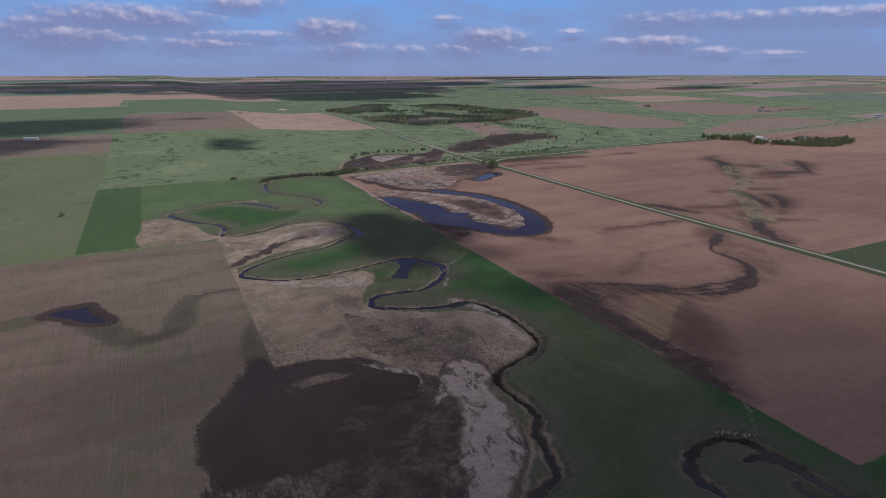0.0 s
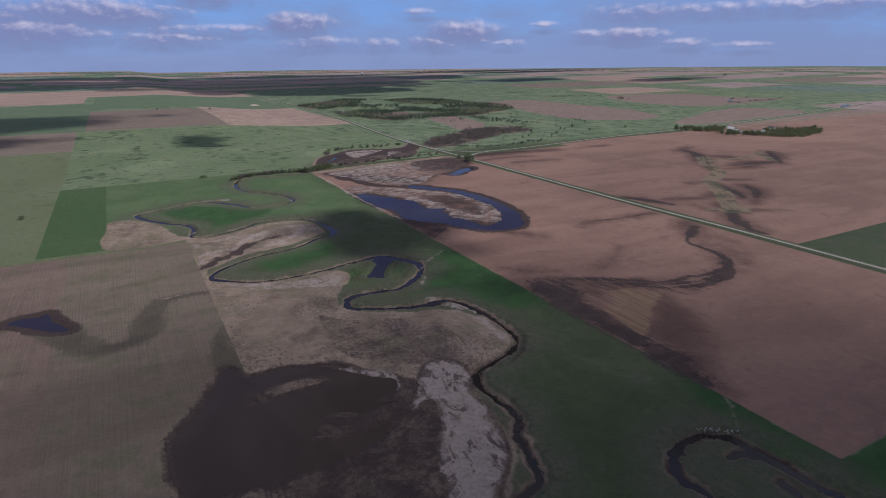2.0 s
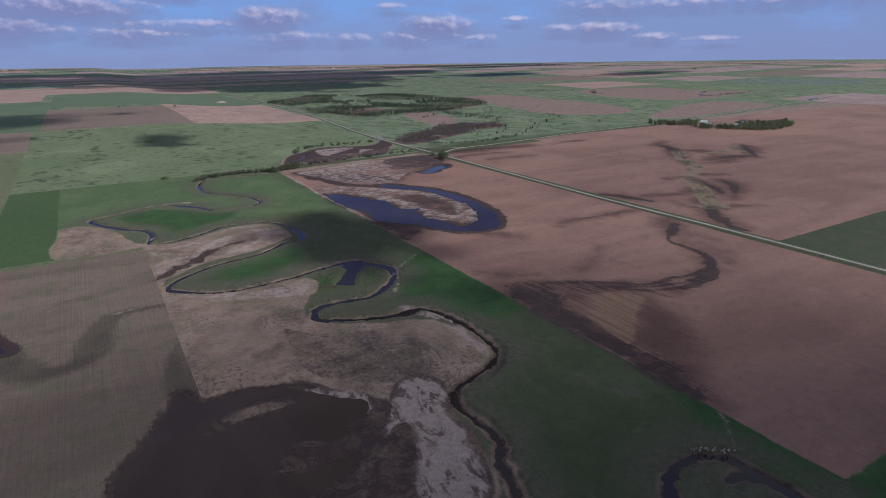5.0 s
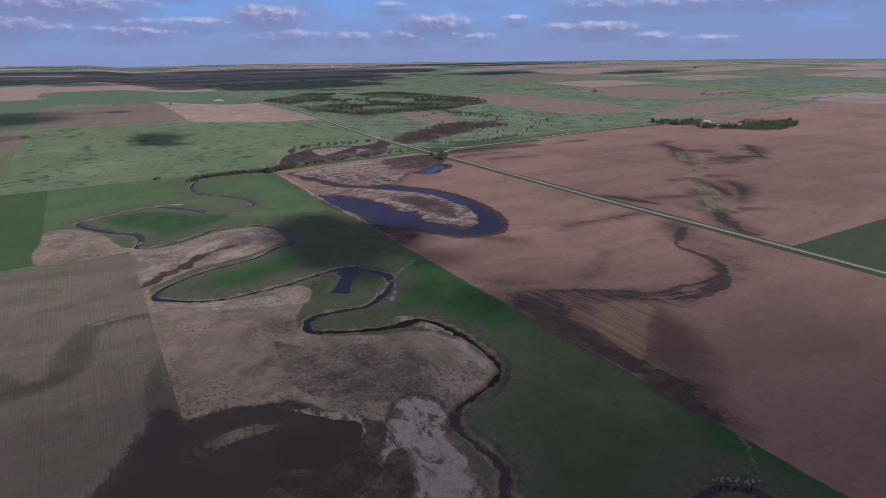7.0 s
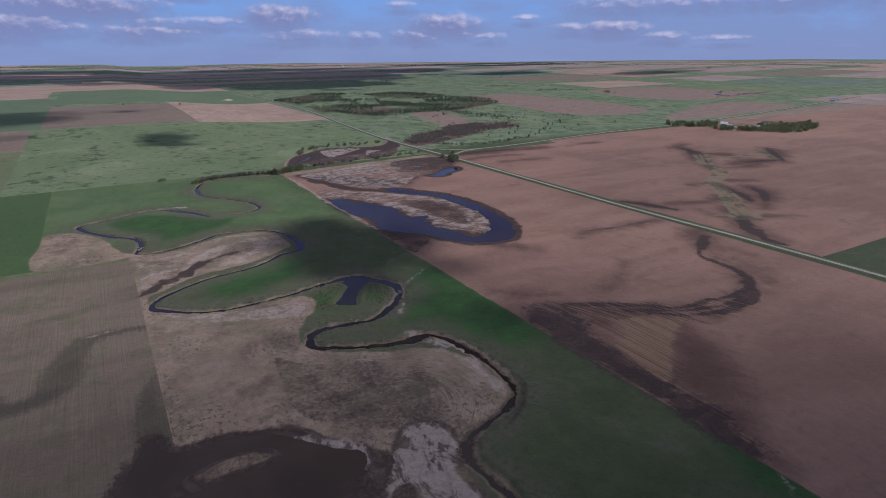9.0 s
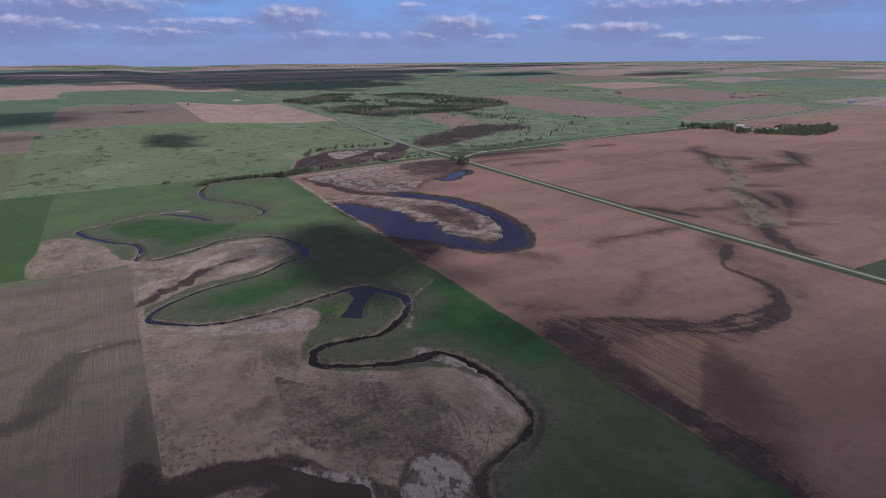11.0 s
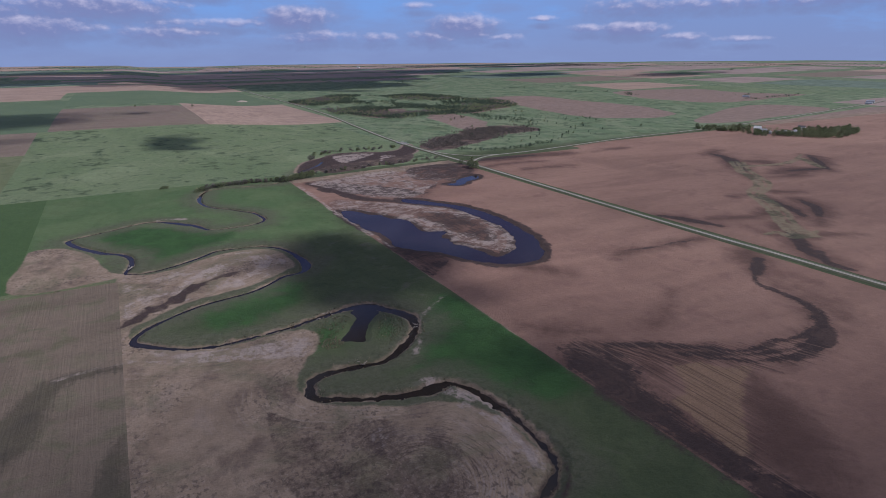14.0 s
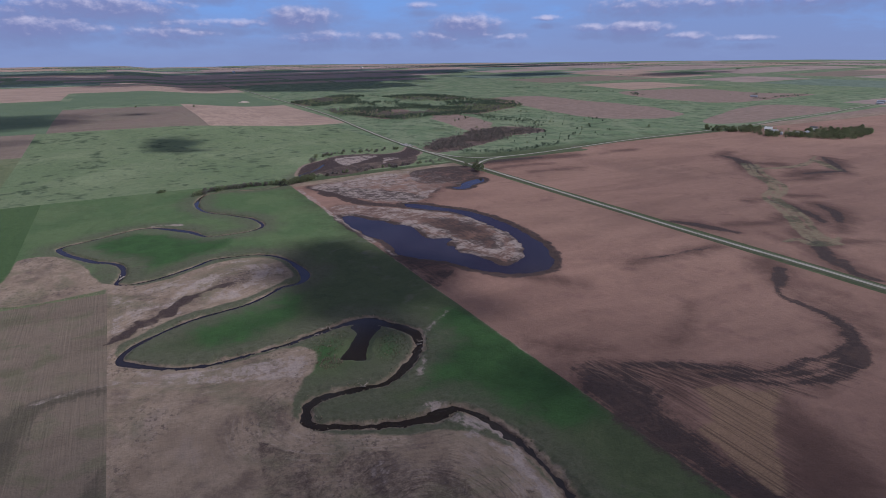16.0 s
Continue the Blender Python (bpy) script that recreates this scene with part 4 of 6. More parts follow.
        c = mixc(t, math_node(t, "MULTIPLY", edge("drain", 1.0, 0.16), math_node(t, "ADD", 0.50, math_node(t, "MULTIPLY", strands, 0.35))), c, mixc(t, ramp(t, noise_node(t, co, 0.05, 4, None, 0.6), 0.44, 0.56), (0.088, 0.088, 0.050), (0.215, 0.178, 0.112)))
    # silt lies in flakes and windrows: it breaks up along the rows and along the shore
    flake = noise_node(t, co, 0.20, 9, (1.0, 0.55, 1) if grass else (0.5, 0.8, 1), 0.72, 0.3)
    if not grass:
        flake = math_node(t, "ADD", math_node(t, "MULTIPLY", flake, 0.74), math_node(t, "MULTIPLY", noise_node(t, co, 1.0, 3, (0.7, 0.09, 1), 0.6), 0.26))
    silt_m = math_node(t, "MULTIPLY", edge("silt", 0.9, 0.36), math_node(t, "ADD", math_node(t, "MULTIPLY", ramp(t, math_node(t, "ADD", math_node(t, "ADD", math_node(t, "MULTIPLY", flake, 0.78), math_node(t, "MULTIPLY", scroll, 0.22)) if grass else flake, math_node(t, "MULTIPLY", math_node(t, "MINIMUM", math_node(t, "MAXIMUM", attr(t, "silt"), 0.0), 3.0), 0.024)), 0.46, 0.53 if grass else 0.57), 0.78 if grass else 0.70), 0.12))
    c = mixc(t, silt_m, c, mixc(t, ramp(t, fine, 0.3, 0.7), SILT, tuple(v * 0.8 for v in SILT)))
    # clods, tufts and litter
    clump = noise_node(t, co, 0.24, 5, (1, 0.8, 1), 0.72)
    c = shade(t, math_node(t, "MULTIPLY", ramp(t, clump, 0.52, 0.66), 0.34 if grass else 0.2), c, 0.6)
    c = shade(t, math_node(t, "MULTIPLY", ramp(t, clump, 0.48, 0.34), 0.30), c, 1.35)
    c = shade(t, math_node(t, "MULTIPLY", ramp(t, fine, 0.5, 0.70), 0.50 * grit), c, 0.55)
    c = shade(t, math_node(t, "MULTIPLY", ramp(t, speck, 0.52, 0.70), 0.55 * grit), c, 0.5)
    c = shade(t, math_node(t, "MULTIPLY", ramp(t, speck, 0.48, 0.30), 0.48 * grit), c, 1.5)
    link(t, c, b.inputs["Base Color"])
    b.inputs["Roughness"].default_value = 0.95
    rr = t.nodes.new("ShaderNodeMapRange")
    rr.inputs["To Min"].default_value, rr.inputs["To Max"].default_value = 0.96, 0.88
    link(t, wet_m, rr.inputs["Value"])
    link(t, rr.outputs["Result"], b.inputs["Roughness"])
    b.inputs["Specular IOR Level"].default_value = 0.25
    bump = t.nodes.new("ShaderNodeBump")
    bump.inputs["Strength"].default_value, bump.inputs["Distance"].default_value = 0.8, 0.45
    h = math_node(t, "ADD", math_node(t, "ADD", fine, math_node(t, "MULTIPLY", speck, 0.7)), math_node(t, "MULTIPLY", ridge, 0.8 if row > 0.1 else 0.2))
    link(t, h, bump.inputs["Height"])
    link(t, bump.outputs[0], b.inputs["Normal"])
    return m


MEADOW = land_material("meadow", (0.054, 0.071, 0.032), (0.076, 0.092, 0.044), True, 0, (0.096, 0.098, 0.066), 0.60, 0.55, 0.12)
COVER = {
    "stubble": land_material("stubble", (0.152, 0.106, 0.084), (0.176, 0.126, 0.099), False, 0.18, (0.132, 0.105, 0.074), 0.52, 0.5),
    "fallow": land_material("weedy_stubble", (0.140, 0.107, 0.080), (0.168, 0.129, 0.098), False, 0.14, (0.118, 0.108, 0.067), 0.52, 0.5),
    "soil": land_material("tilled_soil", SOIL, SOIL_ALT, False, 0.07, (0.192, 0.110, 0.088), 0.57, 0.3),
    "pink": land_material("pale_tilled_soil", (0.285, 0.200, 0.160), (0.325, 0.232, 0.185), False, 0.3, None, 0.5, 0.5),
    "dull": land_material("dull_soil", (0.195, 0.142, 0.118), (0.175, 0.140, 0.106), False, 0.3),
    "pasture": land_material("pasture", (0.128, 0.168, 0.084), (0.164, 0.196, 0.108), True, 0, (0.058, 0.082, 0.042), 0.555, 0.7, 0.18),
    "olive": land_material("grazed_pasture", (0.120, 0.138, 0.069), (0.142, 0.154, 0.084), True, 0, (0.104, 0.122, 0.060), 0.55, 0.4),
    "green": land_material("young_wheat", (0.102, 0.142, 0.082), (0.122, 0.160, 0.092), True, 0.15, None, 0.55, 0.6),
    "dark wheat": land_material("dark_wheat", (0.050, 0.066, 0.033), (0.064, 0.080, 0.041), True, 0.1, (0.075, 0.070, 0.045), 0.56, 0.6),
    # the two far covers carry the bluish haze of distance in their base colours
    "far green": land_material("hazy_far_grass", (0.126, 0.168, 0.126), (0.154, 0.194, 0.148), True, 0, (0.098, 0.130, 0.100), 0.52, 1.0, 0.5),
    "far tan": land_material("hazy_far_soil", (0.24, 0.178, 0.162), (0.29, 0.22, 0.20), False, 0.1, None, 0.5, 0.4),
    "crop": land_material("lush_wheat", (0.055, 0.094, 0.033), (0.064, 0.104, 0.038), True, 0.1)}


def water_material(name, colour, rough, ripple):
    m, t, b = material(name)
    co = t.nodes.new("ShaderNodeTexCoord").outputs["Object"]
    murk = noise_node(t, co, 0.028, 5, None, 0.6, 1.2)
    link(t, mixc(t, ramp(t, murk, 0.35, 0.65), colour, tuple(v * 0.78 for v in colour)), b.inputs["Base Color"])
    b.inputs["Roughness"].default_value, b.inputs["IOR"].default_value = rough, 1.333
    bump = t.nodes.new("ShaderNodeBump")
    bump.inputs["Strength"].default_value, bump.inputs["Distance"].default_value = ripple, 0.05
    link(t, noise_node(t, co, 1.3, 3, (1, 0.6, 1)), bump.inputs["Height"])
    link(t, bump.outputs[0], b.inputs["Normal"])
    return m


LAKE_WATER = water_material("lake_water", (0.024, 0.017, 0.023), 0.08, 0.15)
LAKE_WATER.node_tree.nodes["Principled BSDF"].inputs["Specular IOR Level"].default_value = 0.4
CREEK_WATER = water_material("creek_water", (0.022, 0.016, 0.014), 0.10, 0.12)
MUD_WATER = water_material("muddy_water", (0.056, 0.040, 0.031), 0.24, 0.10)
MUD_WATER.node_tree.nodes["Principled BSDF"].inputs["Specular IOR Level"].default_value = 0.22      # scum and silt dull it


# ---- ground, fields and water as sheets on one survey grid ----
def sheet(name, cells, heights, mat, attrs=True, kind="structure", label="", category=""):
    ii, jj = np.nonzero(cells)
    n = GX.shape[1]
    corner = np.stack([ii * n + jj, (ii + 1) * n + jj, (ii + 1) * n + jj + 1, ii * n + jj + 1], 1)
    used, faces = np.unique(corner, return_inverse=True)
    faces = faces.reshape(-1, 4)
    me = bpy.data.meshes.new(name)
    co = np.stack([GX.ravel()[used], GY.ravel()[used], heights.ravel()[used]], 1)
    me.vertices.add(len(co))
    me.vertices.foreach_set("co", co.astype(np.float32).ravel())
    me.loops.add(faces.size)
    me.loops.foreach_set("vertex_index", faces.astype(np.int32).ravel())
    me.polygons.add(len(faces))
    me.polygons.foreach_set("loop_start", np.arange(0, faces.size, 4, dtype=np.int32))
    me.update(calc_edges=True)
    me.polygons.foreach_set("use_smooth", np.ones(len(faces), bool))
    if attrs:
        for key, g in ATTRS.items():
            a = me.attributes.new(key, "FLOAT", "POINT")
            a.data.foreach_set("value", g.ravel()[used].astype(np.float32))
    me.materials.append(mat)
    me.validate()
    return tagged(new(name, me), label, category, "", kind)


CX, CY = (GX[:-1, :-1] + GX[1:, 1:]) / 2, (GY[:-1, :-1] + GY[1:, 1:]) / 2
owner = np.full(CX.shape, -1)
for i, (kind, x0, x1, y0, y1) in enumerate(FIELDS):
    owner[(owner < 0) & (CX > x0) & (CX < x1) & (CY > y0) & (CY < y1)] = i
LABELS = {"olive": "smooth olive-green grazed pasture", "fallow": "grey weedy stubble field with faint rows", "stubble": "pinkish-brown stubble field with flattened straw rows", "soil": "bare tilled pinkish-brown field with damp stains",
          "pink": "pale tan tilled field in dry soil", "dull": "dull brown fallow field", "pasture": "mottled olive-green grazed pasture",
          "green": "field of young green wheat", "dark wheat": "dark green wheat field with thin brown patches", "far green": "grassland far off, haze tinted into its green", "far tan": "pale tilled field far off, haze tinted into its tan", "crop": "strip of lush dark green wheat"}
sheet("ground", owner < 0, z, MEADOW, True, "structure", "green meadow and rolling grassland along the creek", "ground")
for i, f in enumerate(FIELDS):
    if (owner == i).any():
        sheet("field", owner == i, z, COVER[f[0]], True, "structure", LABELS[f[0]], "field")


def water_sheet(name, depth, level, mat, label):
    """Still water where the ground dips below its level; depth is metres inside the shore."""
    g = spread(depth, -30) > -3.0
    cells = g[:-1, :-1] | g[1:, :-1] | g[:-1, 1:] | g[1:, 1:]
    return sheet(name, cells, np.zeros(GX.shape) + level, mat, False, "structure", label, "water")


water_sheet("creek", np.maximum(-creek_d + 0.5, side_in), creek_level, CREEK_WATER, "narrow dark winding creek between raw banks")
water_sheet("lake", inside_distance(nx, ny, lake), LAKE_LEVEL, LAKE_WATER, "blue flooded oxbow lake in a tilled field")
water_sheet("pond", inside_distance(nx, ny, near_pond), LAKE_LEVEL, MUD_WATER, "dark muddy flood pond in a stubble field")
water_sheet("pond", inside_distance(nx, ny, field_pond), LAKE_LEVEL, LAKE_WATER, "small blue puddle in a stubble field hollow")
water_sheet("pond", inside_distance(nx, ny, road_pond), LAKE_LEVEL, LAKE_WATER, "small blue flood pond near the gravel road")


# ---- small helpers for things ----
def simple(name, colour, rough=0.8, metal=0.0, alt=None, scale=2.0, bump=0.0):
    m, t, b = material(name)
    co = t.nodes.new("ShaderNodeTexCoord").outputs["Object"]
    n = noise_node(t, co, scale, 4, None, 0.65)
    c = mixc(t, ramp(t, n, 0.32, 0.68), colour, alt or tuple(v * 0.72 for v in colour))
    info = t.nodes.new("ShaderNodeObjectInfo")
    c = mixc(t, math_node(t, "MULTIPLY", info.outputs["Random"], 0.35), c, tuple(v * 0.62 for v in colour))
    link(t, c, b.inputs["Base Color"])
    b.inputs["Roughness"].default_value, b.inputs["Metallic"].default_value = rough, metal
    if bump:
        bn = t.nodes.new("ShaderNodeBump")
        bn.inputs["Strength"].default_value, bn.inputs["Distance"].default_value = bump, 0.1
        link(t, n, bn.inputs["Height"])
        link(t, bn.outputs[0], b.inputs["Normal"])
    return m


def leaf_material(name, colour, alt):
    m, t, b = material(name)
    co = t.nodes.new("ShaderNodeTexCoord").outputs["Object"]
    info = t.nodes.new("ShaderNodeObjectInfo")
    geo = t.nodes.new("ShaderNodeNewGeometry")
    c = mixc(t, geo.outputs["Random Per Island"], colour, alt)
    c = mixc(t, ramp(t, noise_node(t, co, 0.5, 3), 0.3, 0.7), c, tuple(v * 0.6 for v in colour))
    c = mixc(t, math_node(t, "MULTIPLY", info.outputs["Random"], 0.5), c, alt)
    diff, trans, mix = t.nodes.new("ShaderNodeBsdfDiffuse"), t.nodes.new("ShaderNodeBsdfTranslucent"), t.nodes.new("ShaderNodeMixShader")
    mix.inputs[0].default_value = 0.45
    link(t, c, diff.inputs[0])
    link(t, c, trans.inputs[0])
    link(t, diff.outputs[0], mix.inputs[1])
    link(t, trans.outputs[0], mix.inputs[2])
    link(t, mix.outputs[0], t.nodes["Material Output"].inputs["Surface"])
    t.nodes.remove(b)
    return m


BARK = simple("bark", (0.11, 0.09, 0.075), 0.95, 0, None, 3.0, 0.4)
LEAF = leaf_material("spring_leaves", (0.215, 0.255, 0.135), (0.33, 0.35, 0.21))
CEDAR = leaf_material("cedar_foliage", (0.092, 0.124, 0.088), (0.155, 0.188, 0.136))
TWIG = leaf_material("bare_twigs", (0.19, 0.17, 0.15), (0.27, 0.24, 0.215))


def mesh_of(name, verts, faces, mat, flat=False):
    me = bpy.data.meshes.new(name)
    me.from_pydata([tuple(v) for v in verts], [], faces)
    me.update()
    if not flat:
        me.polygons.foreach_set("use_smooth", np.ones(len(faces), bool))
    me.materials.append(mat)
    return me


def tube(verts, faces, a, b, ra, rb, sides=6):
    """A tapered limb from a to b."""
    a, b = Vector(a), Vector(b)
    d = (b - a).normalized()
    u = d.orthogonal().normalized()
    v = d.cross(u)
    base = len(verts)
    for c, r in ((a, ra), (b, rb)):
        for i in range(sides):
            w = 2 * math.pi * i / sides
            verts.append(c + u * (r * math.cos(w)) + v * (r * math.sin(w)))
    for i in range(sides):
        j = (i + 1) % sides
        faces.append((base + i, base + j, base + sides + j, base + sides + i))
    faces.append(tuple(base + sides + i for i in range(sides)))


def leaves(verts, faces, centre, spread_m, count, size, rng):
    """A clump of small folded leaf sprays about a limb's end."""
    for _ in range(count):
        while True:
            p = Vector((rng.uniform(-1, 1), rng.uniform(-1, 1), rng.uniform(-1, 1)))
            if p.length < 1:
                break
        c = Vector(centre) + Vector((p.x * spread_m[0], p.y * spread_m[1], p.z * spread_m[2]))
        u = Vector((rng.uniform(-1, 1), rng.uniform(-1, 1), rng.uniform(-0.6, 0.6))).normalized()
        v = u.orthogonal().normalized()
        v.rotate(Matrix.Rotation(rng.uniform(0, 6.28), 3, u))
        s = size * rng.uniform(0.6, 1.3)
        w = u.cross(v) * s * 0.35
        base = len(verts)
        verts.extend([c - u * s, c - v * s * 0.6 + w, c + u * s, c + v * s * 0.6 + w])
        faces.extend([(base, base + 1, base + 2), (base, base + 2, base + 3)])


def build_tree(name, height, width, seed, leaf, clumps=9, per=34, size=0.5, low=0.18):
    """A tree or tall shrub: root flare, trunk, limbs and a broken crown."""
    rng = random.Random(seed)
    root = new(name)
    tv, tf, cv, cf = [], [], [], []
    lean = Vector((rng.uniform(-0.08, 0.08) * height, rng.uniform(-0.08, 0.08) * height, 0))
    fork = Vector((0, 0, height * 0.38)) + lean * 0.4
    r = 0.028 * height + 0.05
    tube(tv, tf, (0, 0, -0.3), (0, 0, height * 0.06), r * 1.5, r, 7)
    tube(tv, tf, (0, 0, height * 0.06), fork, r, r * 0.62, 7)
    tube(tv, tf, fork, fork + lean * 0.5 + Vector((0, 0, height * 0.42)), r * 0.6, r * 0.15, 5)
    for i in range(clumps):
        w = 2 * math.pi * (i / clumps) + rng.uniform(-0.4, 0.4)
        h = height * (low + (0.92 - low) * ((i * 0.618) % 1.0))
        taper = math.sin(math.pi * min(0.96, 0.22 + 0.74 * (h / height))) ** 0.7
        end = Vector((math.cos(w) * width * 0.36 * taper, math.sin(w) * width * 0.36 * taper, h)) + lean * (h / height)
        start = fork * min(1, h / height + 0.15)
        tube(tv, tf, start, end, r * 0.34, r * 0.08, 4)
        k = rng.uniform(0.75, 1.2)
        leaves(cv, cf, end, (width * 0.20 * k, width * 0.20 * k, height * 0.12 * k), per, size, rng)
    leaves(cv, cf, Vector((0, 0, height * 0.84)) + lean, (width * 0.2, width * 0.2, height * 0.13), per, size, rng)
    for nm, vv, ff, mat in (("trunk", tv, tf, BARK), ("crown", cv, cf, leaf)):
        ob = new(nm, mesh_of(nm, vv, ff, mat))
        ob.parent = root
    return root


def ground_z(x, y):
    return float(land(np.array([float(x)]), np.array([float(y)]))[0])


TREES = {}


def plant(kind, x, y, scale, rng, label, group):
    """Sets a copy of one of the modelled trees on the ground."""
    if kind not in TREES:
        if kind.startswith("tree"):
            ob = build_tree("tree", 7.0, 6.4, 40 + len(TREES), LEAF, 10, 40, 0.52)
        elif kind.startswith("shrub"):
            ob = build_tree("shrub", 4.0, 4.4, 60 + len(TREES), LEAF, 8, 30, 0.42, 0.1)
        elif kind.startswith("brush"):
            ob = build_tree("shrub", 3.6, 4.0, 80 + len(TREES), TWIG, 8, 26, 0.36, 0.12)
        else:
            ob = build_tree("cedar", 4.2, 3.0, 90 + len(TREES), CEDAR, 9, 34, 0.36, 0.08)
        TREES[kind] = ob
        first = ob
    else:
        first = copy_thing(TREES[kind], Matrix())
    first.matrix_basis = pose(x, y, ground_z(x, y), 0, 0, rng.uniform(0, 360)) @ Matrix.Diagonal((scale * rng.uniform(0.85, 1.15), scale * rng.uniform(0.85, 1.15), scale, 1))
    return tagged(first, label, "tree" if kind.startswith(("tree", "cedar")) else "shrub", group)


def along(points, count, jitter, rng):
    p = spline(points, 2.0)
    for i in range(count):
        q = p[int((i + rng.random()) / count * (len(p) - 1))]
        yield q[0] + rng.gauss(0, jitter), q[1] + rng.gauss(0, jitter)


def within(points, count, rng):
    p = spline(points, 20, True)
    lo, hi = p.min(0), p.max(0)
    got = []
    while len(got) < count:
        x, y = np.array([rng.uniform(lo[0], hi[0]) for _ in range(200)]), np.array([rng.uniform(lo[1], hi[1]) for _ in range(200)])
        ok = inside_distance(x, y, p, 500) > 0
        got += list(zip(x[ok], y[ok]))
    return got[:count]


# ---- roads ----
def gravel_material():
    m, t, b = material("gravel")
    co = t.nodes.new("ShaderNodeTexCoord").outputs["Object"]
    track = attr(t, "across")
    n, f = noise_node(t, co, 0.2, 4, (1, 0.3, 1)), noise_node(t, co, 2.5, 3)
    c = mixc(t, ramp(t, n, 0.35, 0.65), (0.28, 0.255, 0.22), (0.22, 0.20, 0.165))
    rut = math_node(t, "MULTIPLY", ramp(t, math_node(t, "ABSOLUTE", math_node(t, "SUBTRACT", math_node(t, "ABSOLUTE", track), 0.8)), 0.6, 0.2), 0.8)
    c = mixc(t, rut, c, (0.40, 0.365, 0.315))
    c = mixc(t, math_node(t, "MULTIPLY", ramp(t, f, 0.5, 0.7), 0.3), c, (0.25, 0.21, 0.18))
    worn = ramp(t, math_node(t, "ADD", math_node(t, "ABSOLUTE", track), math_node(t, "MULTIPLY", n, 0.5)), 1.55, 1.1)
    c = mixc(t, worn, (0.095, 0.098, 0.058), c)
    link(t, c, b.inputs["Base Color"])
    b.inputs["Roughness"].default_value = 0.95
    return m


GRAVEL = gravel_material()
VERGE = simple("roadside_grass", (0.050, 0.066, 0.030), 0.95, 0, (0.088, 0.088, 0.050), 0.35, 0.6)


def ribbon(name, path, section, mat, label, lift=0.0):
    """A strip along a path; section: offsets across it and heights over the land."""
    p = spline(path, 6.0)
    d = np.gradient(p, axis=0)
    d /= np.hypot(d[:, 0], d[:, 1])[:, None]
    nrm = np.stack([d[:, 1], -d[:, 0]], 1)
    base = land(p[:, 0], p[:, 1])
    verts, across = [], []
    for off, h in section:
        q = p + nrm * off
        verts.append(np.stack([q[:, 0], q[:, 1], base + h + lift], 1))
        across.append(np.full(len(p), off))
    n, k = len(p), len(section)
    v = np.concatenate(verts)
    faces = [(j * n + i, (j + 1) * n + i, (j + 1) * n + i + 1, j * n + i + 1) for j in range(k - 1) for i in range(n - 1)]
    me = mesh_of(name, v, [f[::-1] for f in faces], mat)
    a = me.attributes.new("across", "FLOAT", "POINT")
    a.data.foreach_set("value", np.concatenate(across).astype(np.float32))
    return tagged(new(name, me), label, "road", "", "structure")


COUNTY_ROAD = [(352.5, -250), (352.3, 200), (350.5, 300), (350, 370), (352, 470), (354, 594), (354.5, 766), (371, 960), (394, 1183), (408, 1517), (412, 2057), (410, 2453), (408, 3000)]
CROSS_ROAD = [(355, 588), (368, 606), (399, 622), (465, 626), (628, 648), (767, 655), (899, 668), (1122, 703), (1273, 731), (1600, 790)]
TURNOFF = [(356, 690), (364, 655), (382, 633), (410, 624)]
ribbon("road", COUNTY_ROAD, [(-1.45, 0.50), (-0.8, 0.58), (0, 0.60), (0.8, 0.58), (1.45, 0.50)], GRAVEL, "pale gravel county road with two worn wheel tracks")
ribbon("road", CROSS_ROAD, [(-1.35, 0.45), (-0.7, 0.53), (0, 0.56), (0.7, 0.53), (1.35, 0.45)], GRAVEL, "narrow gravel cross road between fields", 0.02)
ribbon("road", TURNOFF, [(-1.6, 0.40), (0, 0.47), (1.6, 0.40)], GRAVEL, "short gravel turn-off joining the cross road", 0.06)
for path, w in ((COUNTY_ROAD, 1.45), (CROSS_ROAD, 1.35)):
    ribbon("verge", path, [(-w - 3.2, -0.5), (-w - 2.2, 0.22), (-w - 0.4, 0.42), (-w + 0.1, 0.42)], VERGE, "grassy road embankment with a shallow ditch")
    ribbon("verge", path, [(w - 0.1, 0.42), (w + 0.4, 0.42), (w + 2.2, 0.22), (w + 3.2, -0.5)], VERGE, "grassy road embankment with a shallow ditch")

# ---- trees ----
rng = random.Random(11)
for x, y in along([(96, 598), (104, 608), (130, 611), (152, 611), (168, 604)], 42, 1.6, rng):
    plant(rng.choice(("brush a", "brush b", "shrub a", "shrub b")), x, y, rng.uniform(0.7, 1.15), rng, "small budding shrub on the creek bank", "shrubs along the creek")
for x, y in along([(166, 602), (180, 606), (196, 612)], 14, 2.0, rng):
    plant(rng.choice(("tree a", "tree b")), x, y, rng.uniform(0.6, 0.95), rng, "leafy green willow on the creek bank", "willows along the creek")
for x, y in along([(214, 698), (230, 722), (262, 738), (300, 736), (336, 738)], 34, 4.0, rng):
    plant(rng.choice(("brush a", "brush b", "shrub a")), x, y, rng.uniform(0.6, 1.1), rng, "grey bare-twigged brush by the river", "brush along the river")
for x, y in along([(200, 622), (240, 630), (300, 634), (340, 640)], 30, 3.0, rng):
    plant(rng.choice(("brush a", "brush b", "brush a", "shrub b")), x, y, rng.uniform(0.5, 0.95), rng, "grey bare-twigged brush by the river", "brush along the river")
for x, y, s in ((344.5, 566, 1.15), (343, 573, 1.0), (346, 580, 0.9), (360.5, 600, 0.8), (345.5, 596, 0.7)):
    plant("tree a" if s > 0.95 else "tree b", x, y, s, rng, "round leafy tree beside the gravel road junction", "trees at the junction")
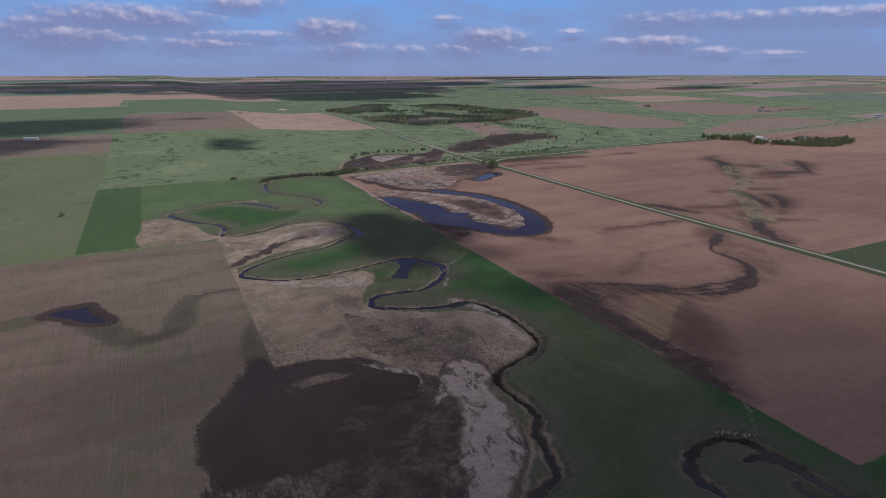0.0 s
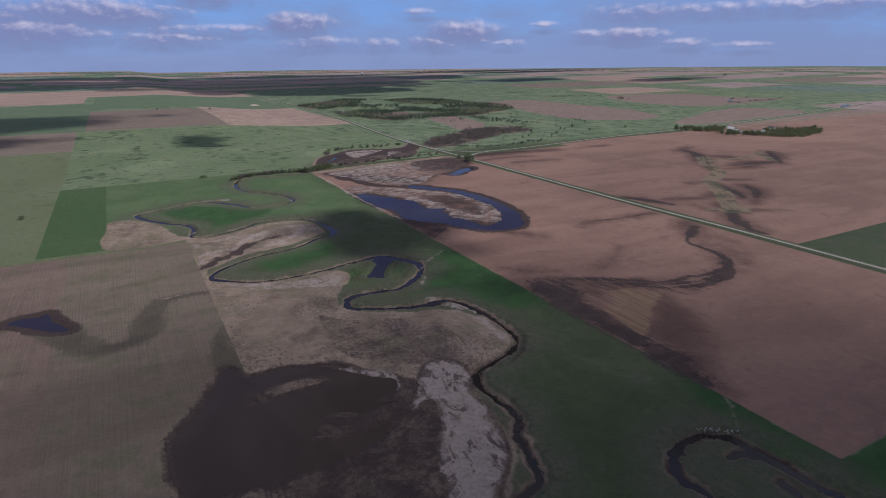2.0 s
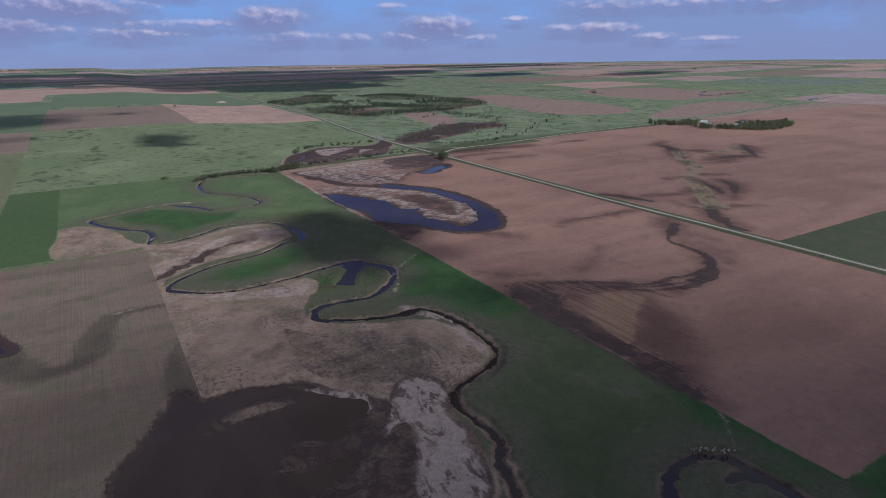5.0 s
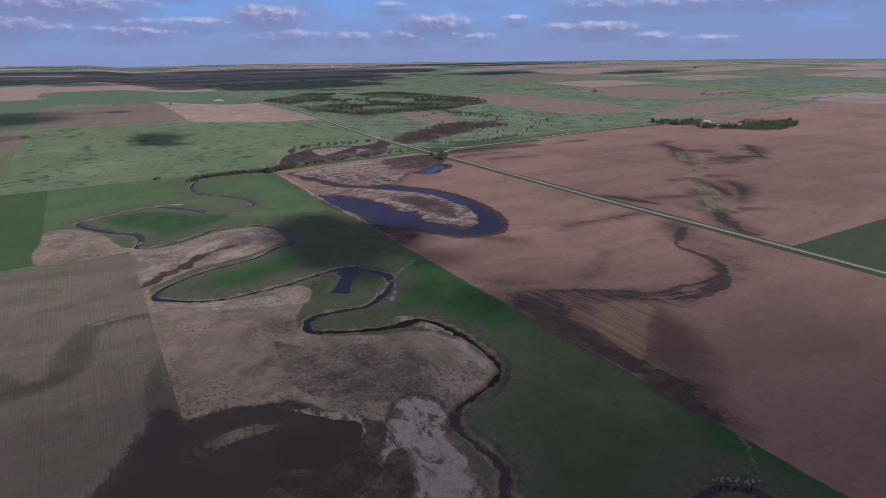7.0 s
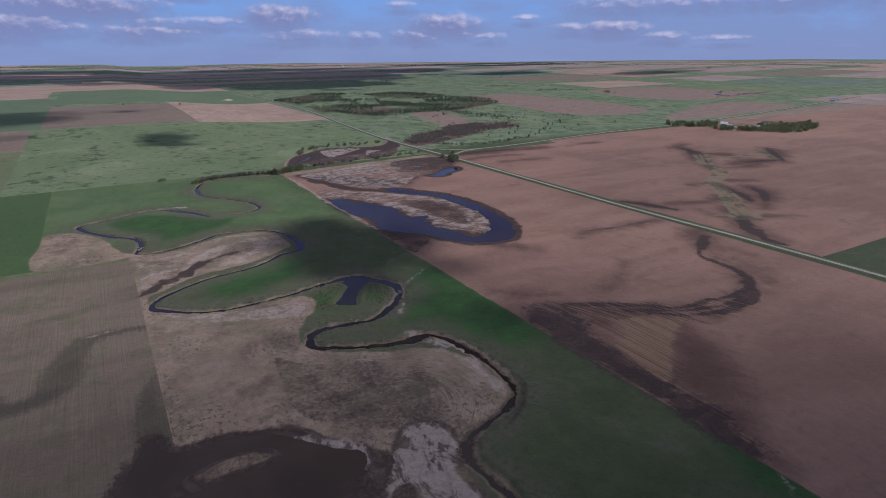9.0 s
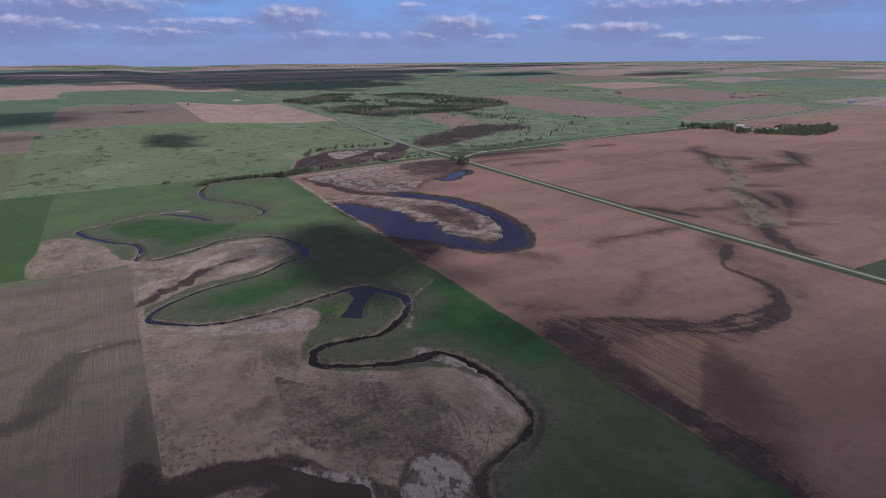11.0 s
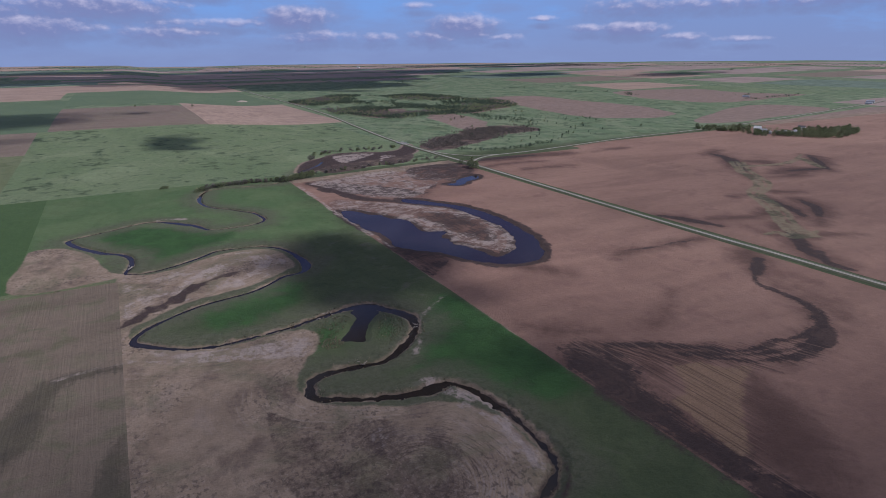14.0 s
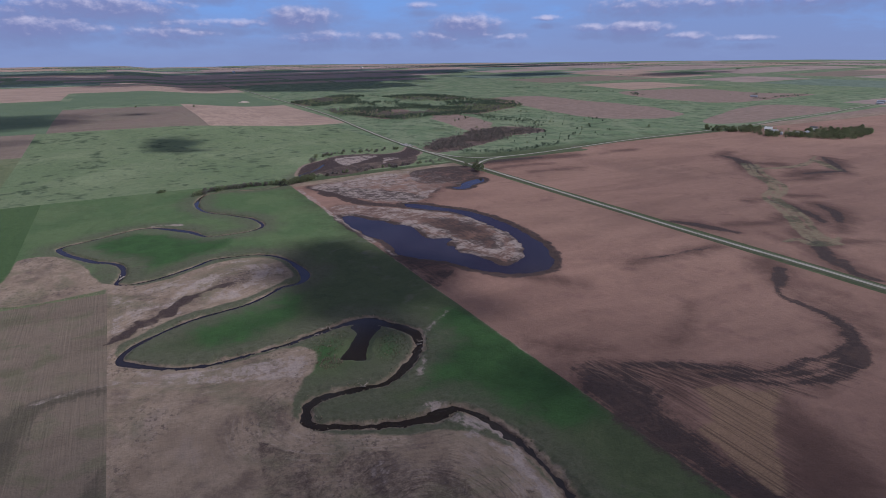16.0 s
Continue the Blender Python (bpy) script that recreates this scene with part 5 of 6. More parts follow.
for pts, n in (([(802, 679), (835, 660), (860, 636), (818, 606), (795, 625), (774, 649)], 90), ([(800, 604), (850, 580), (840, 560), (812, 548), (786, 572)], 50), ([(846, 570), (905, 580), (940, 560), (985, 556), (940, 526), (890, 508), (847, 502), (818, 528), (812, 548)], 185)):
    for x, y in within(pts, n, rng):
        plant(rng.choice(("tree a", "tree b", "shrub a", "tree c")), x, y, rng.uniform(0.45, 0.95), rng, "windbreak tree in a farm shelterbelt", "farm shelterbelt")
for x, y in within([(430, 760), (480, 850), (540, 980), (620, 1090), (740, 1060), (760, 860), (740, 760), (640, 700), (480, 660)], 110, rng):
    plant(rng.choice(("cedar a", "cedar b", "shrub b")), x, y, rng.uniform(0.3, 0.85), rng, "small dark cedar on a grassy slope", "cedars on the slopes")
for x, y, s in ((70, 624, 0.7), (72.5, 625, 0.6), (67.5, 623.5, 0.55), (-68.6, 523, 0.8), (182, 1379, 1.0), (80, 1379, 0.9), (745, 735, 0.8)):
    plant("shrub a", x, y, s, rng, "lone green shrub in open grass", "lone shrubs")


def wood(name, spots, mat, label, h0, h1, per=22, size=0.9, category="woodland"):
    """Many trees too far off to count, as one uneven canopy with trunks."""
    v, f = [], []
    r = random.Random(77)
    for x, y in spots:
        h = r.uniform(h0, h1)
        g = ground_z(x, y)
        tube(v, f, (x, y, g - 0.5), (x + r.uniform(-.4, .4), y, g + h * 0.6), 0.16, 0.06, 4)
        leaves(v, f, (x, y, g + h * 0.58), (h * 0.46, h * 0.46, h * 0.36), per, size * 1.15 * h / 7, r)
    return tagged(new(name, mesh_of(name, v, f, mat)), label, category, "", "stuff")


spots = []
for x, y in within(WOOD_EDGE, 7600, rng):
    gap = value_noise(np.array([x]), np.array([y]), 120, 5)[0] + 0.5 * value_noise(np.array([x]), np.array([y]), 40, 9)[0]
    if gap > -0.30 + rng.uniform(-0.2, 0.2) and math.hypot(x - 555, y - 1165) > 40:
        spots.append((x, y))
stand = value_noise(np.array([p[0] for p in spots]), np.array([p[1] for p in spots]), 70, 17)
stand = stand + np.array([rng.uniform(-0.22, 0.22) for _ in spots])
wood("woods", [p for p, q in zip(spots, stand) if q > -0.05], CEDAR, "dark wooded creek bottom of cedars and elms", 3.0, 7.0, 26)
wood("woods", [p for p, q in zip(spots, stand) if -0.30 < q <= -0.05], LEAF, "budding green trees in the creek bottom", 3.0, 6.5, 26)
wood("woods", [p for p, q in zip(spots, stand) if q <= -0.30], TWIG, "grey leafless trees in the creek bottom", 3.0, 6.0, 22)
gulch_spots = [(x + rng.gauss(0, 8), y + rng.gauss(0, 8)) for x, y in within(GULLY, 2600, rng)]
gulch_spots = [p for p in gulch_spots if value_noise(np.array([p[0]]), np.array([p[1]]), 40, 15)[0] > -0.35 and p[0] > 364]
wood("brush", gulch_spots, TWIG, "grey leafless brush filling a gully", 1.5, 3.4, 14, 1.0, "brush")
wood("bushes", within([(583, 896), (611, 861), (580, 800), (640, 860), (628, 990), (609, 1027), (579, 920)], 170, rng) + list(along([(392, 677), (426, 650), (481, 658), (520, 668)], 90, 4, rng)), CEDAR, "dark cedars and thicket in a draw", 2.0, 4.5, 14, 1.0, "bushes")
strip_spots = []
for _ in range(24):
    d, a = rng.uniform(1700, 4700), rng.uniform(16, 66)
    cx, cy = d * math.sin(radians(a)), d * math.cos(radians(a))
    w = rng.uniform(0, 3.14) if rng.random() < 0.3 else 0.0
    for _ in range(rng.randint(5, 34)):
        s = rng.uniform(-90, 90)
        strip_spots.append((cx + s * math.cos(w) + rng.gauss(0, 6), cy + s * math.sin(w) + rng.gauss(0, 6)))
wood("bushes", [(x + rng.gauss(0, 5), y + rng.gauss(0, 5)) for x, y in within([(400, 1190), (520, 1150), (690, 1130), (760, 1060), (770, 900), (740, 800), (640, 900), (520, 960), (420, 1000)], 240, rng)], CEDAR, "scattered low bushes on grassy hillsides", 1.0, 2.6, 12, 1.1, "bushes")
for _ in range(30):
    d, a = rng.uniform(3700, 4600), rng.uniform(-6, 66)
    cx, cy = d * math.sin(radians(a)), d * math.cos(radians(a))
    half = rng.uniform(120, 420)
    for _ in range(int(half / 2)):
        s = rng.uniform(-half, half)
        strip_spots.append((cx + s * math.cos(radians(a)), cy - s * math.sin(radians(a)) + rng.gauss(0, 12)))
wood("thicket", within([(795, 668), (848, 661), (872, 600), (850, 560), (818, 560), (800, 610)], 160, rng) + within([(846, 566), (900, 578), (940, 560), (985, 552), (940, 524), (890, 508), (847, 503), (822, 528)], 330, rng), LEAF, "grey-green undergrowth of a farm shelterbelt", 2.0, 4.5, 18, 0.8, "thicket")
wood("shelterbelts", strip_spots, CEDAR, "distant tree rows between far fields", 3, 6, 12, 1.3, "trees")

# ---- farmstead ----
WHITE = simple("white_siding", (0.78, 0.77, 0.74), 0.6)
ROOF = simple("grey_shingles", (0.13, 0.125, 0.125), 0.9)
TIN = simple("galvanised_steel", (0.62, 0.63, 0.65), 0.38, 0.7)
DARK = simple("dark_glass", (0.03, 0.035, 0.04), 0.15)
CONCRETE = simple("concrete", (0.30, 0.275, 0.25), 0.9, 0, None, 1.5, 0.3)


def part(name, bm, mat, parent, label=""):
    me = bpy.data.meshes.new(name)
    bm.to_mesh(me)
    bm.free()
    me.materials.append(mat)
    ob = new(name, me)
    ob.parent = parent
    return tagged(ob, label)


def box_bm(x0, x1, y0, y1, z0, z1, bevel=0.0):
    bm = bmesh.new()
    bmesh.ops.create_cube(bm, size=1, matrix=Matrix.LocRotScale(((x0 + x1) / 2, (y0 + y1) / 2, (z0 + z1) / 2), None, (x1 - x0, y1 - y0, z1 - z0)))
    if bevel:
        bmesh.ops.bevel(bm, geom=bm.edges[:], offset=bevel, segments=1, affect="EDGES")
    return bm


def gable_bm(w, d, eave, ridge, over):
    """A pitched roof of real thickness over a w by d plan, its ridge along y."""
    bm = bmesh.new()
    th = 0.22
    prof = [(-w / 2 - over, eave - over * 0.5), (0, ridge), (w / 2 + over, eave - over * 0.5), (w / 2 + over, eave - over * 0.5 - th), (0, ridge - th * 1.3), (-w / 2 - over, eave - over * 0.5 - th)]
    a = [bm.verts.new((x, -d / 2 - over, zz)) for x, zz in prof]
    b = [bm.verts.new((x, d / 2 + over, zz)) for x, zz in prof]
    for i in range(6):
        j = (i + 1) % 6
        bm.faces.new((a[i], a[j], b[j], b[i]))
    for ring in (a, b):
        bm.faces.new((ring[0], ring[1], ring[4], ring[5]))
        bm.faces.new((ring[1], ring[2], ring[3], ring[4]))
    bmesh.ops.recalc_face_normals(bm, faces=bm.faces[:])
    return bm


def walls_bm(w, d, eave, ridge):
    bm = bmesh.new()
    prof = [(-w / 2, -0.4), (w / 2, -0.4), (w / 2, eave), (0, ridge - 0.3), (-w / 2, eave)]
    a = [bm.verts.new((x, -d / 2, zz)) for x, zz in prof]
    b = [bm.verts.new((x, d / 2, zz)) for x, zz in prof]
    bm.faces.new(a)
    bm.faces.new(b[::-1])
    for i in range(5):
        j = (i + 1) % 5
        bm.faces.new((a[i], b[i], b[j], a[j]))
    bmesh.ops.recalc_face_normals(bm, faces=bm.faces[:])
    return bm


def building(name, x, y, turn, w, d, eave, ridge, wall, roof, label, openings=True):
    ob = tagged(new(name), label, "building")
    ob.matrix_basis = pose(x, y, ground_z(x, y), 0, 0, turn)
    part("wall", walls_bm(w, d, eave, ridge), wall, ob)
    part("roof", gable_bm(w, d, eave, ridge, 0.5), roof, ob)
    if openings:
        for k in range(3):
            yy = (k - 1) * d * 0.3
            for sx in (-1, 1):
                win = part("window", box_bm(sx * w / 2 - 0.06, sx * w / 2 + 0.06, yy - 0.55, yy + 0.55, 1.0, 2.3), DARK, ob)
                part("sill", box_bm(sx * w / 2 - 0.12, sx * w / 2 + 0.12, yy - 0.65, yy + 0.65, 0.9, 0.99), WHITE, win)
    part("door", box_bm(-0.9 if not openings else 0.6, 0.9 if not openings else 1.6, -d / 2 - 0.07, -d / 2 + 0.05, 0, 2.1 if openings else 3.2), DARK if openings else wall, ob)
    return ob


def grain_bin(x, y, r, h):
    ob = tagged(new("grain_bin"), "silver corrugated steel grain bin with a cone roof", "grain bin", "grain bins")
    ob.matrix_basis = pose(x, y, ground_z(x, y))
    bm = bmesh.new()
    for i in range(9):
        bmesh.ops.create_cone(bm, segments=24, radius1=r + (0.05 if i % 2 else 0), radius2=r + (0 if i % 2 else 0.05), depth=h / 9, matrix=Matrix.Translation((0, 0, h / 9 * (i + 0.5))))
    part("body", bm, TIN, ob)
    bm = bmesh.new()
    bmesh.ops.create_cone(bm, segments=24, cap_ends=True, radius1=r + 0.25, radius2=0.3, depth=r * 0.6, matrix=Matrix.Translation((0, 0, h + r * 0.3)))
    part("roof", bm, TIN, ob)
    part("hatch", box_bm(-0.35, 0.35, -r - 0.12, -r + 0.1, 0.3, 1.9), WHITE, ob)


building("house", 846, 612, 25, 7, 9, 3.0, 5.6, WHITE, WHITE, "white farmhouse with a pale roof among trees")
building("shed", 836, 596, 30, 5, 8, 2.6, 4.0, WHITE, TIN, "white farm shed with a metal roof", False)
building("barn", 905, 584, 20, 6, 9, 3.0, 5.2, WHITE, ROOF, "white barn with a grey roof", False)
building("shed", 888, 574, 20, 5, 8, 2.8, 4.2, WHITE, WHITE, "small white machine shed", False)
for x, y, r, h in ((826, 568, 2.4, 4.0), (833, 563, 2.4, 4.0), (842, 558, 2.1, 3.6), (850, 560, 2.4, 4.2), (820, 576, 1.9, 3.2)):
    grain_bin(x, y, r, h)
building("shed", -152, 1013, 80, 7, 17, 2.8, 4.0, WHITE, WHITE, "long low white shed at a field's edge", False)
for x, y, s in ((1385, 1010, 0.55), (1410, 1030, 0.5), (1430, 760, 0.5), (1465, 775, 0.6), (640, 3600, 0.9), (1500, 3900, 0.95)):
    building("barn", x, y, 15, 12 * s, 24 * s, 5 * s, 8 * s, WHITE if s > 0.9 else TIN, TIN, "pale far-off farm building with a metal roof", False)

# ---- earth mound ----
mound = bmesh.new()
for ring, (r, h) in enumerate(((9, -0.5), (7, 1.0), (4, 2.5), (1.8, 3.4))):
    for k in range(18):
        w = 2 * math.pi * k / 18
        q = r * (1 + 0.14 * math.sin(3 * w + ring) + 0.08 * math.sin(7 * w))
        mound.verts.new((q * 1.5 * math.cos(w), q * math.sin(w), h + 0.3 * math.sin(5 * w + ring)))
mound.verts.ensure_lookup_table()
for ring in range(3):
    for k in range(18):
        n = (k + 1) % 18
        mound.faces.new([mound.verts[i] for i in (ring * 18 + k, ring * 18 + n, ring * 18 + 18 + n, ring * 18 + 18 + k)])
mound.faces.new([mound.verts[54 + k] for k in range(18)])
heap_mesh = bpy.data.meshes.new("earth_mound")
mound.to_mesh(heap_mesh)
mound.free()
heap_mesh.materials.append(simple("dry_spoil", (0.42, 0.35, 0.29), 0.95, 0, None, 0.2, 0.4))
heap = tagged(new("earth_mound", heap_mesh), "pale heap of dry earth in a green field", "mound")
heap.matrix_basis = pose(318, 1600, ground_z(318, 1600))

# ---- bridge ----
bridge = tagged(new("bridge"), "low concrete road bridge over the muddy river", "bridge")
bridge.matrix_basis = pose(354.5, 757, ground_z(354.5, 757))
part("deck", box_bm(-3.9, 3.9, -9, 9, 0.1, 0.66, 0.05), CONCRETE, bridge)
for sy in (-9, 9):
    part("abutment", box_bm(-4.1, 4.1, sy - 0.6, sy + 0.6, -2.2, 0.4, 0.05), CONCRETE, bridge)
for sx in (-3.7, 3.7):
    rail = part("guard_rail", box_bm(sx - 0.06, sx + 0.06, -10, 10, 1.2, 1.5, 0.02), TIN, bridge)
    for k in range(6):
        part("post", box_bm(sx - 0.08, sx + 0.08, -9.5 + k * 3.8, -9.3 + k * 3.8, 0.66, 1.35), TIN, rail)


# ---- drift and rubble in the channel ----
def rubble(x, y, zz, size, seed, label):
    r = random.Random(seed)
    bm = bmesh.new()
    bmesh.ops.create_cube(bm, size=1)
    for v in bm.verts:
        v.co = Vector((v.co.x * r.uniform(0.8, 1.5), v.co.y * r.uniform(0.6, 1.2), v.co.z * r.uniform(0.4, 0.8))) * size
    bmesh.ops.bevel(bm, geom=bm.edges[:], offset=size * 0.12, segments=1, affect="EDGES")
    me = bpy.data.meshes.new("concrete_slab")
    bm.to_mesh(me)
    bm.free()
    me.materials.append(CONCRETE)
    ob = new("concrete_slab", me)
    ob.matrix_basis = pose(x, y, zz, r.uniform(-15, 15), r.uniform(-15, 15), r.uniform(0, 360))
    return tagged(ob, label, "rubble", "rubble on the bank")


DRIFT = simple("driftwood", (0.40, 0.34, 0.28), 0.9, 0, None, 2.5, 0.3)


def drift_log(x, y, zz, length, turn, seed):
    r = random.Random(seed)
    v, f = [], []
    bend = Vector((length * 0.5, r.uniform(-0.12, 0.12) * length, 0.05 * length))
    end = Vector((length, r.uniform(-0.1, 0.1) * length, 0.02 * length))
    tube(v, f, (0, 0, 0.1), bend, 0.22, 0.17, 7)
    tube(v, f, bend, end, 0.17, 0.06, 6)
    for k in (0.35, 0.6, 0.8):
        a = Vector((length * k, 0, 0.15))
        tube(v, f, a, a + Vector((r.uniform(0.3, 0.9), r.choice((-1, 1)) * r.uniform(0.5, 1.1), r.uniform(0.1, 0.6))), 0.07, 0.02, 4)
    ob = new("driftwood_log", mesh_of("driftwood_log", v, f, DRIFT))
    ob.matrix_basis = pose(x, y, zz, 0, 0, turn)
    return tagged(ob, "bleached driftwood log with broken branches", "log", "driftwood in the creek")


for i in range(22):
    u = i / 21
    rubble(147.0 + 9.0 * u + rng.uniform(-0.8, 0.8), 107.0 - 7.0 * u + rng.uniform(-0.9, 0.9), -0.2, rng.uniform(0.35, 0.7), i, "broken grey concrete slab dumped on the creek bank")
for i in range(26):
    x, y = ((36.2, 420.0), (108.5, 309.8), (108, 262.5), (138.8, 281))[i % 4]
    drift_log(x + rng.gauss(0, 2.2), y + rng.gauss(0, 2.0), -0.5, rng.uniform(1.2, 2.6), rng.uniform(0, 360), i)


# ---- rank growth on the banks ----
def tufts(name, spots, mat, label, size, blades=5, level=None):
    """Clumps of coarse grass and sedge, uneven in height and lean."""
    v, f = [], []
    r = random.Random(len(spots))
    gz = level if level is not None else survey([s[0] for s in spots], [s[1] for s in spots])
    for (x, y), g in zip(spots, gz):
        s = size * r.uniform(0.5, 1.35)
        for _ in range(blades):
            w, lean = r.uniform(0, 6.283), r.uniform(0.25, 0.9) * s
            c, n = math.cos(w), math.sin(w)
            b, h = len(v), s * r.uniform(0.6, 1.2)
            v.extend([(x - n * s * 0.3, y + c * s * 0.3, g - 0.1), (x + n * s * 0.3, y - c * s * 0.3, g - 0.1), (x + c * lean + n * s * 0.22, y + n * lean - c * s * 0.22, g + h), (x + c * lean - n * s * 0.22, y + n * lean + c * s * 0.22, g + h * 0.85)])
            f.append((b, b + 1, b + 2, b + 3))
    return tagged(new(name, mesh_of(name, v, f, mat)), label, "grass", "", "stuff")


def survey(px, py):
    """Height of the finished ground at places on the valley floor."""
    px, py = np.array(px, float), np.array(py, float)
    i, j = np.clip(np.searchsorted(xs, px) - 1, 0, len(xs) - 2), np.clip(np.searchsorted(ys, py) - 1, 0, len(ys) - 2)
    u, w = (px - xs[i]) / (xs[i + 1] - xs[i]), (py - ys[j]) / (ys[j + 1] - ys[j])
    return (z[i, j] * (1 - u) + z[i + 1, j] * u) * (1 - w) + (z[i, j + 1] * (1 - u) + z[i + 1, j + 1] * u) * w


SEDGE = leaf_material("dry_sedge", (0.28, 0.235, 0.165), (0.40, 0.34, 0.25))
RUSH = leaf_material("dark_rush", (0.115, 0.108, 0.075), (0.17, 0.155, 0.105))
WEED = leaf_material("green_weeds", (0.17, 0.185, 0.10), (0.26, 0.265, 0.15))
rim, rush = [], []
for line, n in ((creek, 5200), (oxbow, 700)):
    d = np.gradient(line[:, :2], axis=0)
    d /= np.maximum(np.hypot(d[:, 0], d[:, 1]), 1e-6)[:, None]
    for _ in range(n):
        k = rng.randrange(len(line))
        if line[k, 1] < 235 and rng.random() < 0.75:
            continue
        side, off = rng.choice((-1, 1)), line[k, 2] / 2 + abs(rng.gauss(0.9, 0.7))
        if value_noise(np.array([line[k, 0]]), np.array([line[k, 1] * side]), 14, 51)[0] < -0.15 + rng.uniform(-0.3, 0.3):
            continue
        spot = (line[k, 0] + d[k, 1] * off * side + rng.gauss(0, 0.3), line[k, 1] - d[k, 0] * off * side + rng.gauss(0, 0.3))
        (rim if rng.random() < 0.42 else rush).append(spot)
tufts("sedge", [p for p in rim if p[1] < 320], SEDGE, "pale dry sedge fringing the creek banks", 0.34)
tufts("sedge", [p for p in rim if p[1] > 320][::2], SEDGE, "thin dry sedge along the upper creek", 0.2)
tufts("rushes", rush[::2], RUSH, "dark rushes and roots under the creek banks", 0.34)
HUMMOCKS = [(103, 305.5), (113, 307.5), (117.5, 302), (111, 291), (105, 284.5), (101, 286), (99, 295)]
BACKSWAMP = [(133, 298.5), (136, 289), (133.6, 282), (126.3, 274), (119.5, 272), (120, 280), (124, 288), (129, 295)]
tufts("weeds", within(HUMMOCKS, 150, rng) + within(BACKSWAMP, 130, rng), WEED, "rank green weeds on hummocky ground beside a pool", 0.30)
tufts("sedge", within(HUMMOCKS, 70, rng) + within([(98, 285), (106, 286), (107, 280), (100, 278)], 120, rng) + within(BACKSWAMP, 60, rng), SEDGE, "dry brown sedge clumps beside a pool", 0.42)
tufts("sedge", [(rng.uniform(-120, 30), rng.gauss(400.5, 1.2)) for _ in range(420)], SEDGE, "pale dead grass along a field boundary", 0.3, 4)

# ---- clouds that shade the land ----
def cloud_material(name, thin, thick):
    m, t, b = material(name)
    co = t.nodes.new("ShaderNodeTexCoord").outputs["Object"]
    n = noise_node(t, co, 0.02, 4)
    diff, trans, mix = t.nodes.new("ShaderNodeBsdfDiffuse"), t.nodes.new("ShaderNodeBsdfTransparent"), t.nodes.new("ShaderNodeMixShader")
    diff.inputs[0].default_value = (0.85, 0.86, 0.9, 1)
    link(t, ramp(t, n, 0.25, 0.75), mix.inputs[0])
    mix.inputs[0].links[0].from_node.inputs["To Min"].default_value = thin
    mix.inputs[0].links[0].from_node.inputs["To Max"].default_value = thick
    link(t, trans.outputs[0], mix.inputs[1])
    link(t, diff.outputs[0], mix.inputs[2])
    link(t, mix.outputs[0], t.nodes["Material Output"].inputs["Surface"])
    t.nodes.remove(b)
    return m


CLOUD, VEIL, HEAVY = cloud_material("cloud", 0.10, 0.34), cloud_material("thin_cloud", 0.015, 0.065), cloud_material("heavy_cloud", 0.35, 0.7)
unit = bmesh.new()
bmesh.ops.create_icosphere(unit, subdivisions=2, radius=1.0)
UNIT_V = np.array([v.co[:] for v in unit.verts])
UNIT_F = np.array([[v.index for v in f.verts] for f in unit.faces])
unit.free()


def cumulus(gx, gy, rx, ry, puffs, seed, height=1250.0, turn=0.0, size=0.42, mat=None):
    """A flat-based fair-weather cloud whose shade falls round (gx, gy)."""
    r = np.random.RandomState(seed)
    k = height / SUN_DIR.z
    cx, cy = gx + SUN_DIR.x * k, gy + SUN_DIR.y * k
    ca, sa = math.cos(radians(turn)), math.sin(radians(turn))
    vs, fs = [], []
    for i in range(puffs):
        a, d = r.uniform(0, 6.283), abs(r.normal(0, 0.52))
        px, py = math.cos(a) * d * rx, math.sin(a) * d * ry
        s = size * min(rx, ry) * r.uniform(0.55, 1.25) * (1.15 - 0.4 * min(d, 1.4))
        v = UNIT_V * (s * r.uniform(1.0, 1.7), s * r.uniform(1.0, 1.5), s * 0.45)
        v = v + s * 0.22 * np.sin(UNIT_V[:, [1, 2, 0]] * 5 + i)
        v = v + (px, py, s * 0.4 + r.uniform(0, 0.25) * min(rx, ry) * (1 - min(d, 1)))
        v = np.stack([v[:, 0] * ca - v[:, 1] * sa + cx, v[:, 0] * sa + v[:, 1] * ca + cy, v[:, 2] + height], 1)
        fs.append(UNIT_F + 42 * i)
        vs.append(v)
    ob = new("cloud", mesh_of("cloud", np.concatenate(vs), [tuple(int(q) for q in f) for f in np.concatenate(fs)], mat or CLOUD))
    return tagged(ob, "soft grey-white fair-weather cumulus cloud", "cloud", "clouds overhead", "stuff")


